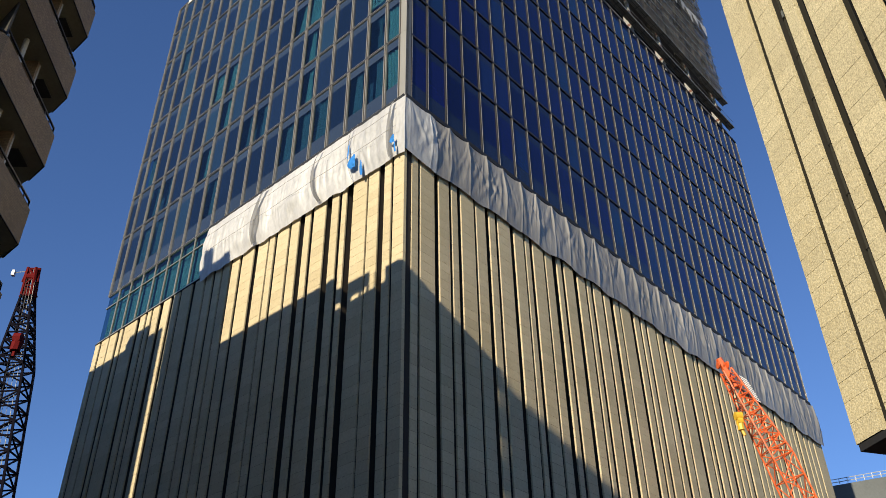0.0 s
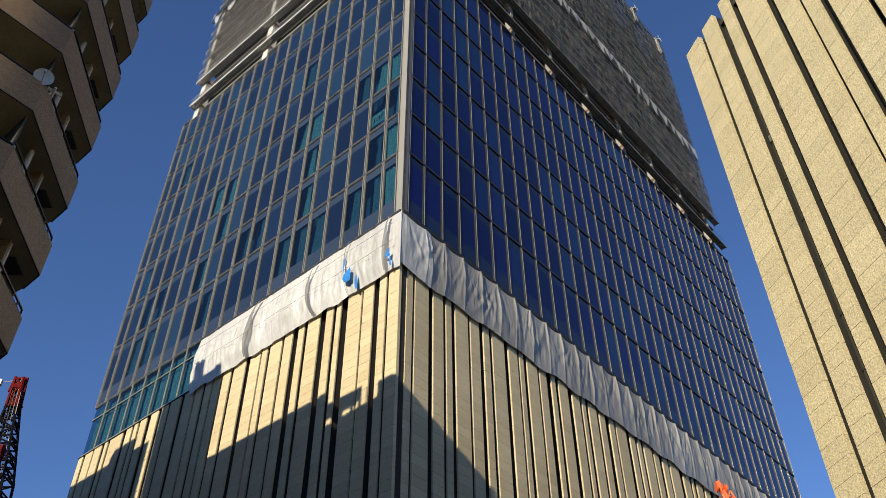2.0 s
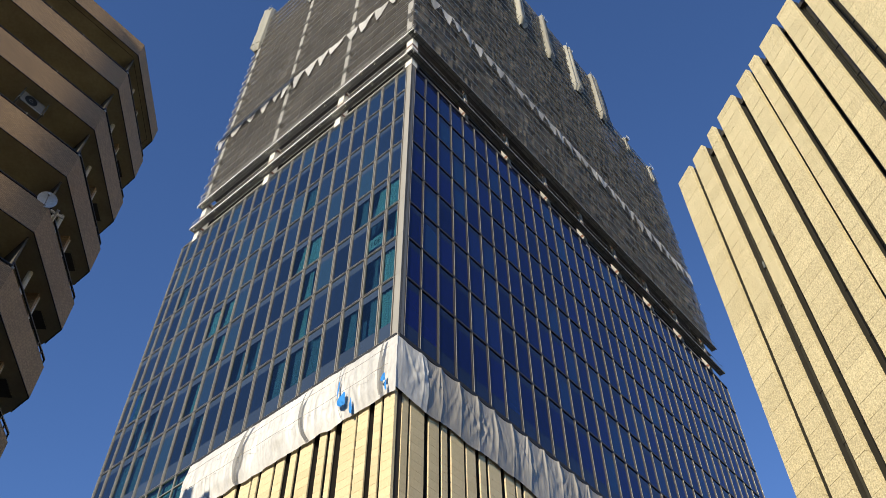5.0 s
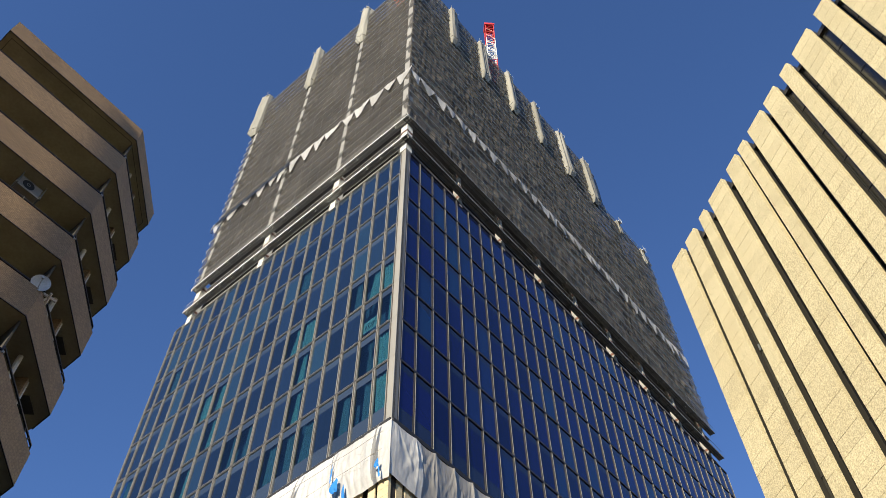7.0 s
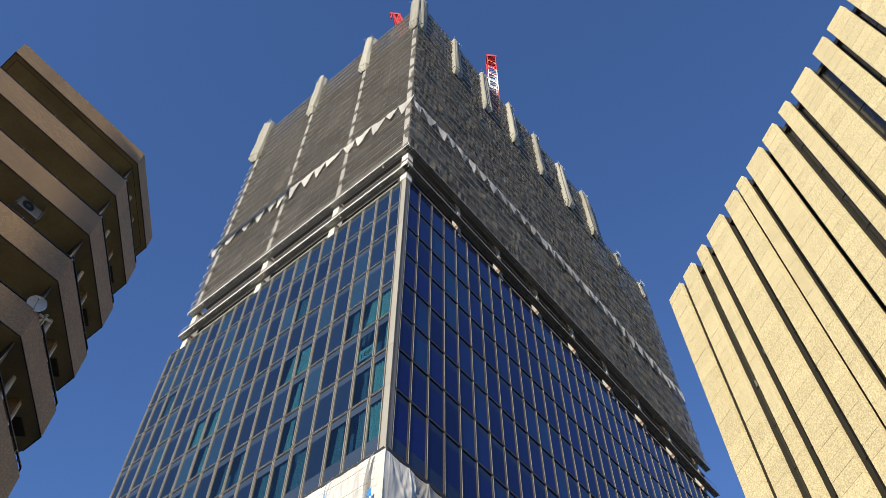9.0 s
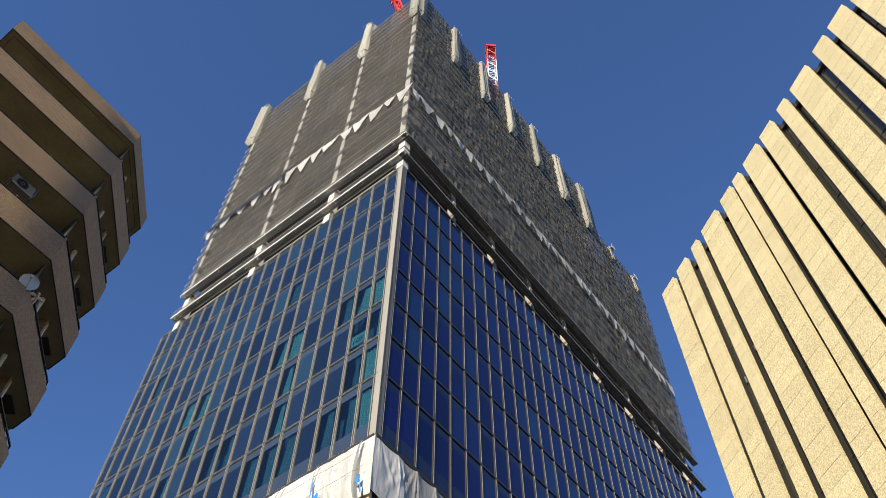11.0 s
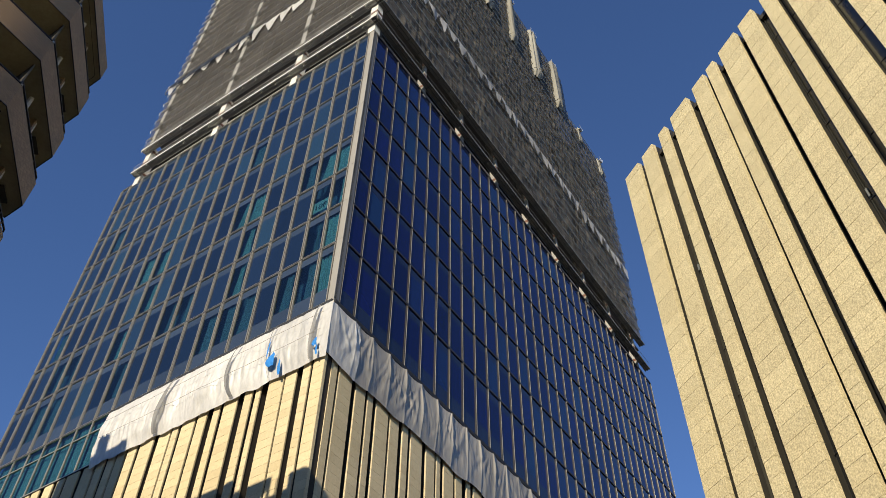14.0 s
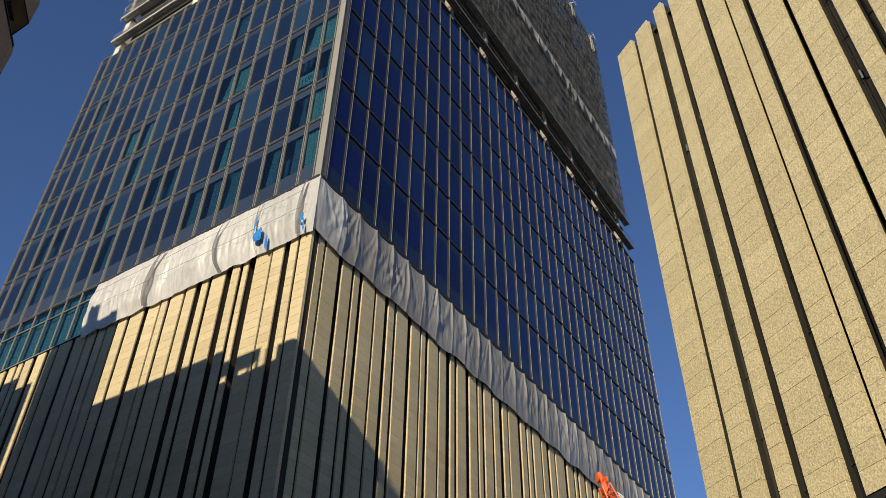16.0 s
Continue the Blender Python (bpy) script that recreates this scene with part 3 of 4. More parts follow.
def tarpaulin(at, start, end, n, mat, label, amp, seed, sag, low, pleat=0.0):
    t = thing("tarpaulin", at(start, 0.3, 36.0), label, "tarpaulin")
    cuts = [start + (end - start) * (k + (0.18 * math.sin(k * 5.1) if 0 < k < n else 0)) / n for k in range(n + 1)]
    for k in range(n):
        s = sheet(at, cuts[k], cuts[k + 1] + 0.05, 35.95, 40.22 if not pleat else 40.17, 0.17 + 0.012 * (k % 2), amp, seed, int((cuts[k + 1] - cuts[k]) * (28 if pleat else 15)), 22, sag, low, pleat)
        part("sheet", s, mat, t, smooth=True)


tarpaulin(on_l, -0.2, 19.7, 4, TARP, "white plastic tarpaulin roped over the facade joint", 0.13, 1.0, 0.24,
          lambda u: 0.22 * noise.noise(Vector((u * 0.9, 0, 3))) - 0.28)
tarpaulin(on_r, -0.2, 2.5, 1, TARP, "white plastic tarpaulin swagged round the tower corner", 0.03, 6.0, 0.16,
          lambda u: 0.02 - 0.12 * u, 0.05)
tarpaulin(on_r, 2.4, 60.1, 12, TARP_SHADED, "plastic tarpaulin hanging in folds along the facade, greyed for its shade", 0.022, 2.0, 0.12,
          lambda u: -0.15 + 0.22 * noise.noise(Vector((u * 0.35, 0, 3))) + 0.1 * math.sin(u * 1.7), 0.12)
# dark mesh strips: head, middle and foot along the face, width
for u_head, u_mid, u_foot, w in ((0.62, 0.72, 0.80, 0.26), (4.2, 4.25, 4.0, 0.12), (7.2, 7.6, 7.0, 0.26), (12.9, 13.5, 13.55, 0.42)):
    s = Solid()

    def strip(a, b, h=u_head, m=u_mid, f=u_foot, w=w):
        u = f * (1 - b) * (1 - 2 * b) + m * 4 * b * (1 - b) + h * b * (2 * b - 1)
        return on_l(u + w * (a - 0.5) * (0.8 + 0.4 * math.sin(3 * b + h)), 0.665 - 0.28 * (2 * b - 1) ** 4 + 0.02 * math.sin(9 * b + 4 * a), 35.75 + 4.35 * b)
    s.grid(strip, 4, 22)
    solo("mesh_strip", s, MESH_STRIP, "grey mesh strip laced over the white tarpaulin", "netting", "strips on the tarpaulin", smooth=True)
# blue scraps: place along the face, height of the foot, width, height
for u, z, w, h in ((3.75, 36.45, 0.72, 1.0), (4.15, 37.3, 0.12, 1.5), (3.08, 35.55, 0.26, 1.1), (0.36, 36.4, 0.42, 0.55), (0.26, 35.7, 0.16, 0.75)):
    s = Solid()

    def scrap(a, b, u=u, z=z, w=w, h=h):
        full = math.sin(math.pi * min(1.0, 0.12 + 0.9 * b)) ** 0.7 * (1.15 - 0.5 * b)
        return on_l(u + w * (a - 0.5) * full + 0.16 * w * math.sin(5 * b), 0.70 + 0.05 * noise.noise(Vector((a * 3, b * 4, u))) - 0.2 * (2 * min(1, abs(z + h * b - 37.9) / 2.1) - 1) * (abs(z + h * b - 37.9) > 1.05), z + h * b + 0.06 * noise.noise(Vector((a * 2.5, b * 2, u + 4))))
    s.grid(scrap, 10, 12)
    solo("plastic_sheet", s, BLUE_TARP, "scrap of blue plastic sheet on the white tarpaulin", "plastic sheet", "blue scraps", smooth=True)
for z in (37.5, 38.9):
    s = Solid()
    pts = [on_l(u * 1.0, 0.70, z + 0.03 * math.sin(u * 2)) for u in range(0, 20)]
    for a, b in zip(pts, pts[1:]):
        s.bar(a, b, 0.013)
    solo("rope", s, ROPE, "thin rope tied across the white tarpaulin", "rope", "tarpaulin ropes")

# ---------------------------------------------------------------- scaffold and nets
NET_LOW, NET_OUT, NET_END, LIFT = 82.9, 0.45, 32.5, 1.965
scaffold = thing("scaffold", CORNER + Vector((0, 0, 78)), "steel scaffold decks hung round the unfinished storeys", "scaffold")
for fi, (at, length, _) in enumerate(FACES):
    end = 32.3 if fi == 0 else 58.4
    for z in (77.9, 82.2):
        s = Solid()
        for o in (0.05, 0.38, 0.70):
            s.box(at, -0.75, end, o - 0.03, o + 0.03, z - 0.09, z - 0.005)
        s.box(at, -0.75, end, 0.70, 0.74, z - 0.02, z + 0.18)
        u = -0.7
        while u < end:
            s.box(at, u - 0.03, u + 0.03, 0.02, 0.74, z - 0.1, z - 0.005)
            hook = [at(u, 0.80 - 0.10 * (k / 4) ** 2 - 0.06 * k, z + 0.20 - 0.17 * k) for k in range(5)]
            for p, q in zip(hook, hook[1:]):
                s.bar(p, q, 0.016)
            u += 1.8
        for up in (0.5, 1.0) if fi == 0 else (1.05,):
            s.bar(at(-0.7, 0.72, z + up), at(end, 0.72, z + up), 0.018, 5)
        # The long face's weaker light is put into a darker deck colour.
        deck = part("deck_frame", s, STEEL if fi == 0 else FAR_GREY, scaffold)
        u = -0.7
        while u < end - 0.3:
            s = Solid()
            s.box(at, u + 0.03, min(u + 1.77, end), 0.06, 0.36, z, z + 0.05)
            s.box(at, u + 0.03, min(u + 1.77, end), 0.39, 0.69, z, z + 0.05)
            # Planks take the same lighter and darker split by face.
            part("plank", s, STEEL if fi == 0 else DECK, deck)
            u += 1.8
    # Beams get the near-black base in place of shade behind the decks.
    s = Solid()
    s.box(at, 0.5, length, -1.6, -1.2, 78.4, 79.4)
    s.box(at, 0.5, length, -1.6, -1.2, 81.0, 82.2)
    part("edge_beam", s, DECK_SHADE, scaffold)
    z = NET_LOW + LIFT
    while z < TOP:
        s = Solid()
        end = (NET_END if fi == 0 else 58.3) if z < TOP_LOW or fi == 0 else STEP_U
        s.box(at, -0.4, end - 0.2, 0.12, 0.40, z, z + 0.05)
        part("deck", s, DECK, scaffold)
        s = Solid()
        s.bar(at(-0.5, NET_OUT + (0.09 if fi == 0 else 0.17), z), at(end, NET_OUT + (0.09 if fi == 0 else 0.17), z), 0.020 if fi == 0 else 0.050, 4)
        u = 0.7
        while u < end:
            s.bar(at(u, NET_OUT - 0.1, z - 0.10), at(u, NET_OUT + (0.12 if fi == 0 else 0.24), z + 0.03), 0.03 if fi == 0 else 0.012, 4)
            u += 1.8
        part("ledger", s, DECK if fi == 0 else STEEL, scaffold)
        z += LIFT
    u = 0.7
    while u < (NET_END if fi == 0 else 58.0):
        # Standards share that shade colour behind the net.
        s = Solid()
        s.bar(at(u, NET_OUT - 0.25, NET_LOW - 0.5), at(u, NET_OUT - 0.25, top_at(fi, u) + 1.2), 0.028, 4)
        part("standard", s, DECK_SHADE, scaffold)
        u += 1.8

s = Solid()
z = NET_LOW
while z < TOP - 3:
    s.bar(on_l(NET_END - 0.6, NET_OUT, z), on_l(NET_END + 0.35, NET_OUT + 0.05, z + 0.06), 0.035, 5)
    s.bar(on_l(NET_END + 0.35, NET_OUT + 0.05, z + 0.06), on_l(NET_END + 0.25, NET_OUT, z - 0.42), 0.03, 5)
    z += LIFT
part("bracket_end", s, STEEL, scaffold, kind="stuff")

nets = thing("dust_netting", CORNER + Vector((0, 0, 83)), "dark grey dust netting hanging in folds over the scaffold", "netting")
for k in range(6):
    a, b = (-NET_OUT + (NET_END + NET_OUT) * (k + i) / 6 for i in (0, 1))
    for lo, hi in zip((NET_LOW, 90.4, 98.5, 107.0, 115.5, 124.0), (90.4, 98.5, 107.0, 115.5, 124.0, TOP)):
        s = sheet(on_l, a, b + 0.06, lo - 0.25, hi, NET_OUT, 0.13, 3.0 + k * 0.01 + lo, 44, 16, tied=LIFT)
        part("net_sheet", s, NET[0], nets, smooth=True)


def net_bay(s, u0, u1, z0, z1, rr):
    """One bay of netting, tied along its head and foot and slack between."""
    slack, lean, seed, wave = rr.uniform(-0.10, 0.16), rr.uniform(-0.5, 0.5), rr.uniform(0, 90), rr.uniform(0.10, 0.22)
    sag = rr.uniform(0.0, 0.22)

    def fn(a, b):
        u = u0 + (u1 - u0) * a
        hang = math.sin(math.pi * b) ** 0.7
        f = noise.noise(Vector((u * 2.4 + lean * b, b * 0.25, seed))) + 0.55 * noise.noise(Vector((u * 5.4 + 1.6 * lean * b, b * 0.8, seed + 7)))
        return on_r(u, NET_OUT + slack * hang * math.sin(math.pi * (0.15 + 0.7 * a)) + wave * f * (0.12 + 0.88 * hang), z0 + (z1 - z0) * b - sag * math.sin(math.pi * a) * b ** 2)
    return s.grid(fn, 18, 6)


rr = random.Random(77)
lifts = int((TOP - NET_LOW) / LIFT)
for k in range(11):
    for tier in range(0, lifts + 1, 5):
        s = Solid()
        for j in range(tier, min(tier + 5, lifts + 1)):
            u = -NET_OUT if k == 0 else 0.7 + 3 * NET_BAY * k - NET_BAY
            while u < min(0.7 + 3 * NET_BAY * (k + 1) - NET_BAY, 58.3) - 0.1:
                v = 0.7 + NET_BAY * (math.floor((u - 0.7) / NET_BAY + 1e-6) + 1)
                z = NET_LOW + LIFT * j
                if z + LIFT < top_at(1, u) + 1.5:
                    net_bay(s, u - 0.03, min(v, 58.3) + 0.05, z - 0.12, z + LIFT + 0.03, rr)
                u = v
        if s.v:
            part("net_sheet", s, NET[1], nets, smooth=True)

# white scalloped flaps that hang from one lift
flaps = thing("white_sheeting", CORNER + Vector((0, 0, 97)), "row of loose white sheet flaps tied along the netting", "sheeting")
rng = random.Random(12)
for fi, (at, length, _) in enumerate(FACES):
    u = -1.0
    while u < (length - 2.0 if fi == 0 else 57.0):
        w = rng.uniform(1.9, 3.1) if fi == 0 else rng.uniform(1.7, 2.6)
        d = rng.uniform(2.0, 3.5) if fi == 0 else rng.uniform(1.9, 3.0)
        zt = (95.5 + 1.6 * min(1, u / 20)) if fi == 0 else 94.3 + 1.7 * min(1, u / 24)
        tip = rng.uniform(0.45, 0.9)
        s = Solid()

        def flap(a, b, u=u, w=w, d=d, zt=zt, tip=tip):
            hang = (a / tip if a < tip else (1 - a) / (1 - tip)) ** 0.95
            return at(u + w * a, NET_OUT + (0.22 if at is on_l else 0.42) + 0.12 * fold(u + w * a, zt - b, 8.0), zt - 0.15 * math.sin(math.pi * a) - d * hang * b)
        s.grid(flap, 12, 8)
        part("flap", s, NET_WHITE, flaps, smooth=True)
        u += w * 0.97

# sheet-wrapped column heads at the top
def column_wrap(at, u, z0, z1, w, corner=False):
    s = Solid()

    def ring(a, b):
        ang = 2 * math.pi * a
        cx, cy = math.cos(ang), math.sin(ang)
        m = max(abs(cx), abs(cy))
        r = (1.02 - 0.12 * b + 0.16 * math.exp(-b / 0.05)) * (1.0 + 0.24 * fold(a * 9, b * 3.0, u)) * min(1.0, 0.5 + b * 9)
        return at(u + w * r * cx / m ** 0.8, 0.05 + (w + 0.2) * r * cy / m ** 0.8, z0 + (z1 - z0) * b + 0.25 * noise.noise(Vector((a * 5, u, 0))))
    s.grid(ring, 48, 16)
    wrap = thing("column_wrap", at(u, 0, z0), "cream plastic sheet wrapped round a steel column head", "sheeting", "wrapped column heads")
    part("sheet", s, WRAP, wrap, smooth=True)
    s = Solid()
    pts = [ring(i / 24, 0.10) + Vector((0, 0, -0.05)) for i in range(25)]
    for a, b in zip(pts, pts[1:]):
        s.bar(a, b, 0.05, 4)
    part("band", s, BLACK, wrap)
    s = Solid()
    s.box(at, u - w * 0.8, u + w * 0.8, -0.7, 1.0, z1 - 0.6, z1 - 0.5)
    for k in range(5):
        for o in (-0.6, 1.1):
            s.bar(at(u - w + 0.5 * w * k, o, z1 - 0.6), at(u - w + 0.5 * w * k, o, z1 + 0.25), 0.014, 4)
    part("head_frame", s, STEEL, wrap)


for u in (9.7, 20.2, 32.1):
    column_wrap(on_l, u, 121.6, 136.0, 0.85)
for k in range(6):
    column_wrap(on_r, 7.85 + 6.87 * k, 119.6, 133.8, 0.88)
column_wrap(on_r, 49.4, 119.5, 123.4, 0.5)
column_wrap(on_r, 56.2, 118.5, 122.6, 0.5)
column_wrap(on_l, 0.1, 122.0, 136.0, 0.95)

# dark blue gangway truss on the short face
s = Solid()
for dz in (0, 0.55):
    s.bar(on_l(18.9, 0.85, 95.8 + dz), on_l(32.2, 0.85, 95.8 + dz), 0.07)
    s.bar(on_l(18.9, 0.6, 95.8 + dz), on_l(32.2, 0.6, 95.8 + dz), 0.05)
k = 18.9
while k < 32.0:
    s.bar(on_l(k, 0.85, 95.8), on_l(k + 0.9, 0.85, 96.35), 0.035)
    s.bar(on_l(k, 0.6, 95.8), on_l(k, 0.85, 95.8), 0.035)
    k += 0.9
loop = [on_l(32.0 + 1.0 * math.sin(w), 0.85, 95.25 + 1.1 * math.cos(w)) for w in (0, 0.4, 0.8, 1.2, 1.6, 2.0, 2.4, 2.8)]
for p, q in zip(loop, loop[1:]):
    s.bar(p, q, 0.08)
solo("gangway_truss", s, BLUE_STEEL, "dark blue steel truss fixed outside the netting", "truss")


# ---------------------------------------------------------------- cranes
def lattice(a, b, wa, wb, bays, r, side, s):
    """Four chords and their bracing from a to b."""
    a, b = Vector(a), Vector(b)
    d = (b - a).normalized()
    x = Vector(side)
    x = (x - d * x.dot(d)).normalized()
    y = d.cross(x)

    def node(t, i):
        w = (wa + (wb - wa) * t) / 2
        return a + (b - a) * t + x * w * (1, 1, -1, -1)[i % 4] + y * w * (1, -1, -1, 1)[i % 4]
    for i in range(4):
        s.bar(node(0, i), node(1, i), r * 1.5)
        for k in range(bays):
            t0, t1 = k / bays, (k + 1) / bays
            s.bar(node(t0, i + k % 2), node(t1, i + 1 - k % 2), r)
            s.bar(node(t0, i), node(t0, i + 1), r)
    return s


def ray_point(az, el, dist):
    a, e = radians(az), radians(el)
    return Vector((math.sin(a) * dist, math.cos(a) * dist, 1.6 + dist * math.tan(e)))


# orange crawler crane boom in the street
orange = thing("boom_crane", ray_point(29.7, -1.45, 62), "orange lattice boom crane standing in the street", "crane")
p0, p1, p2 = ray_point(29.7, -0.5, 62), ray_point(24.95, 20.4, 56.5), ray_point(22.95, 26.0, 55)
s = lattice(p0, p1, 1.5, 1.4, 16, 0.042, (1, 0, 0), Solid())
part("boom", s, ORANGE, orange)
s = lattice(p1, p2, 1.4, 0.6, 10, 0.042, (1, 0, 0), Solid())
part("boom_head", s, ORANGE, orange)

# sheave head, hook and stripes of the orange crane
s = Solid()
d = (p2 - p1).normalized()
for k in (-0.3, 0.0, 0.3):
    c = p2 + d * 0.4 + Vector((k, 0, 0))
    s.bar(c - Vector((0.05, 0, 0)), c + Vector((0.05, 0, 0)), 0.27, 14)
s.bar(p2 - d * 1.2, p2 + d * 0.9, 0.22, 6)
part("sheave_head", s, ORANGE, orange)
s = Solid()
for k in range(9):
    s.bar(p2 - d * (0.8 + 0.20 * k) + Vector((0.38, -0.4, 0.2)), p2 - d * (0.8 + 0.20 * k) + Vector((0.85, -0.4, -0.15)), 0.035, 4)
part("stripe_plate", s, WHITE, orange, "white striped warning plate")
s = Solid()
h = ray_point(23.1, 22.86, 54.4)
s.bar(h + Vector((-0.22, 0, 0.35)), h + Vector((0.22, 0, 0.35)), 0.27, 12)
s.bar(h + Vector((-0.16, 0, 0.0)), h + Vector((0.16, 0, 0.0)), 0.25, 10)
s.bar(h + Vector((0, 0, 0.2)), h - Vector((0, 0, 0.6)), 0.2, 8)
s.bar(h - Vector((0, 0, 0.5)), h + Vector((0.14, 0, -0.95)), 0.1, 6)
hook = part("hook_block", s, YELLOW, orange, "yellow hook block")
s = Solid()
s.bar(h + Vector((0, 0, 0.7)), p2, 0.025, 4)
s.bar(h + Vector((0.2, 0, 0.7)), p2 + Vector((0.2, 0, 0)), 0.025, 4)
part("cable", s, RAIL, orange)
s = Solid()
s.box(lambda x, y, z: p0 + Vector((x, y, z - p0.z)), -2, 2, -3, 3, 0.0, 2.6)
part("carrier", s, ORANGE, orange)

# dark lattice jib of a crane beyond the short face
far_jib = thing("jib_crane", ray_point(-23.5, -1.04, 88), "dark lattice jib crane with a red head beside the tower", "crane")
j0, j1, j2, j3 = ray_point(-23.5, 4.0, 88), ray_point(-25.75, 25.2, 86), ray_point(-26.25, 29.4, 85.5), ray_point(-26.42, 31.05, 85)
part("mast", lattice(j0, j1, 2.9, 2.7, 24, 0.095, (1, 0, 0), Solid()), SHADED_NAVY, far_jib)
part("jib", lattice(j1, j2, 2.7, 1.0, 9, 0.09, (1, 0, 0), Solid()), SHADED_NAVY, far_jib)
s = lattice(j2, j3, 1.0, 0.8, 3, 0.11, (1, 0, 0), Solid())
s.box(lambda x, y, z: j2 + Vector((x, y, z)), -0.55, 0.55, -0.5, 0.5, -0.1, 0.8)
s.bar(j3 + Vector((-0.7, 0, 0)), j3 + Vector((0.7, 0, 0)), 0.14, 6)
s.bar(j3 + Vector((-0.4, 0, -1)), j3 + Vector((0.4, 0, -1)), 0.4, 10)
s.bar(j3 + Vector((-0.65, 0, 0)), j3 + Vector((-0.75, 0, -1.6)), 0.1, 6)
s.bar(j3 + Vector((0.65, 0, 0)), j3 + Vector((0.75, 0, -1.6)), 0.1, 6)
s.bar(j2 + Vector((-0.9, 0, 0)), j2 + Vector((0.9, 0, 0)), 0.12, 6)
part("jib_head", s, SHADED_RED, far_jib, "red jib head with sheaves")
s = Solid()
m = ray_point(-26.05, 26.6, 83)
s.bar(m + Vector((0, 0, 0.6)), m - Vector((0, 0, 0.8)), 0.5, 8)
s.bar(m + Vector((-0.35, 0, 0.5)), m + Vector((0.35, 0, 0.5)), 0.6, 10)
s.bar(m - Vector((0, 0, 0.8)), m - Vector((0, 0, 1.4)), 0.2, 6)
part("hook_block", s, SHADED_RED, far_jib, "red hook block")
s = Solid()
for k in (-0.9, -0.3, 0.4, 1.1):
    s.bar(j3 + Vector((k * 0.4, -0.3, -0.2)), j0 + Vector((k, -1.8, 0)), 0.03, 4)
part("cable", s, RAIL, far_jib)
s = Solid()
s.bar(j3 + Vector((-0.6, 0, -0.3)), j3 + Vector((-1.9, 0, -0.5)), 0.05, 4)
s.box(lambda x, y, z: j3 + Vector((x, y, z)), -2.05, -1.75, -0.2, 0.2, -0.85, -0.25)
part("lamp", s, STEEL, far_jib)
s = Solid()
s.box(lambda x, y, z: Vector((j0.x + x, j0.y + y, z)), -2.5, 2.5, -2.5, 2.5, 0, j0.z + 0.2)
part("base", s, SHADED_NAVY, far_jib)

# red and white mast on the roof
roof_crane = thing("tower_crane", ray_point(14.0, 66.0, 58), "red and white lattice tower crane on the roof", "crane")
for e0, e1, mat in ((65.9, 68.3, RED), (68.3, 69.6, WHITE), (69.6, 70.4, RED)):
    part("mast", lattice(ray_point(14.15 + (e0 - 67.9) * 0.15, e0, 58), ray_point(14.15 + (e1 - 67.9) * 0.15, e1, 58), 1.55, 1.55, max(3, int((e1 - e0) * 5.2)), 0.05, (1, 0, 0), Solid()), mat, roof_crane)
c = ray_point(14.53, 70.45, 58)
s = Solid()
s.box(lambda x, y, z: c + Vector((x, y, z)), -0.95, 0.95, -0.95, 0.95, -0.3, 0.5)
part("mast_head", s, RED, roof_crane)
jib2 = thing("luffing_jib", ray_point(5.5, 67.2, 54.5), "red crane jib tip rising behind the netting", "crane")
part("jib", lattice(ray_point(5.5, 67.3, 54.5), ray_point(-4.9, 73.15, 46), 1.3, 1.0, 14, 0.12, (1, 0, 0), Solid()), RED, jib2)
c = ray_point(-5.2, 73.25, 46)
s = Solid()
s.bar(c + Vector((-0.9, 0, 0)), c + Vector((0.9, 0, 0)), 0.35, 8)
s.bar(c + Vector((-0.6, 0, 0.1)), c + Vector((-0.6, 0, -2.2)), 0.15, 6)
part("jib_head", s, RED, jib2)


# ---------------------------------------------------------------- stone-ribbed building across the street
B_CORNER, B_DIR, B_OUT = Vector((12.6, 22.2, 0)), Vector((0.2376, -0.9714, 0)), Vector((-0.9714, -0.2376, 0))


def on_b(u, o, z):
    return B_CORNER + B_DIR * u + B_OUT * o + Vector((0, 0, z))


RIB_LOW, RIB_TOP, B_LEN = 11.1, 35.0, 46.0
DEPTH_B, SLAB, SLOT_BACK = 0.21, 0.617, 0.48
hall = thing("stone_building", on_b(10, -5, 0), "pale hammered-stone building with deep dark vertical slots", "building")
s = Solid()
s.box(on_b, 0.4, B_LEN, -18, -SLOT_BACK, RIB_LOW - 0.2, RIB_TOP - 0.45)
part("body", s, SLOT, hall)
s = Solid()
s.box(on_b, 2.5, B_LEN, -18, -3.0, 0, RIB_LOW - 0.2)
part("ground_storey", s, CONCRETE, hall)
s = Solid()
s.box(on_b, 0.05, B_LEN, -18, -0.03, RIB_LOW - 0.22, RIB_LOW - 0.02)
part("soffit", s, BLACK, hall, "black metal soffit")
RIBS_B = [(0.0, 1.05), (1.38, 2.20), (2.72, 3.22), (3.66, 4.86), (5.30, 6.11), (6.32, 6.82), (7.20, 8.26), (8.54, 9.38), (9.86, 10.42), (10.81, 11.94), (12.48, 13.23), (13.52, 14.5)]
rng = random.Random(21)
u = 14.5
while u < B_LEN - 2:
    u += rng.choice((0.28, 0.38, 0.52))
    w = rng.choice((0.65, 0.9, 1.05))
    RIBS_B.append((u, u + w))
    u += w
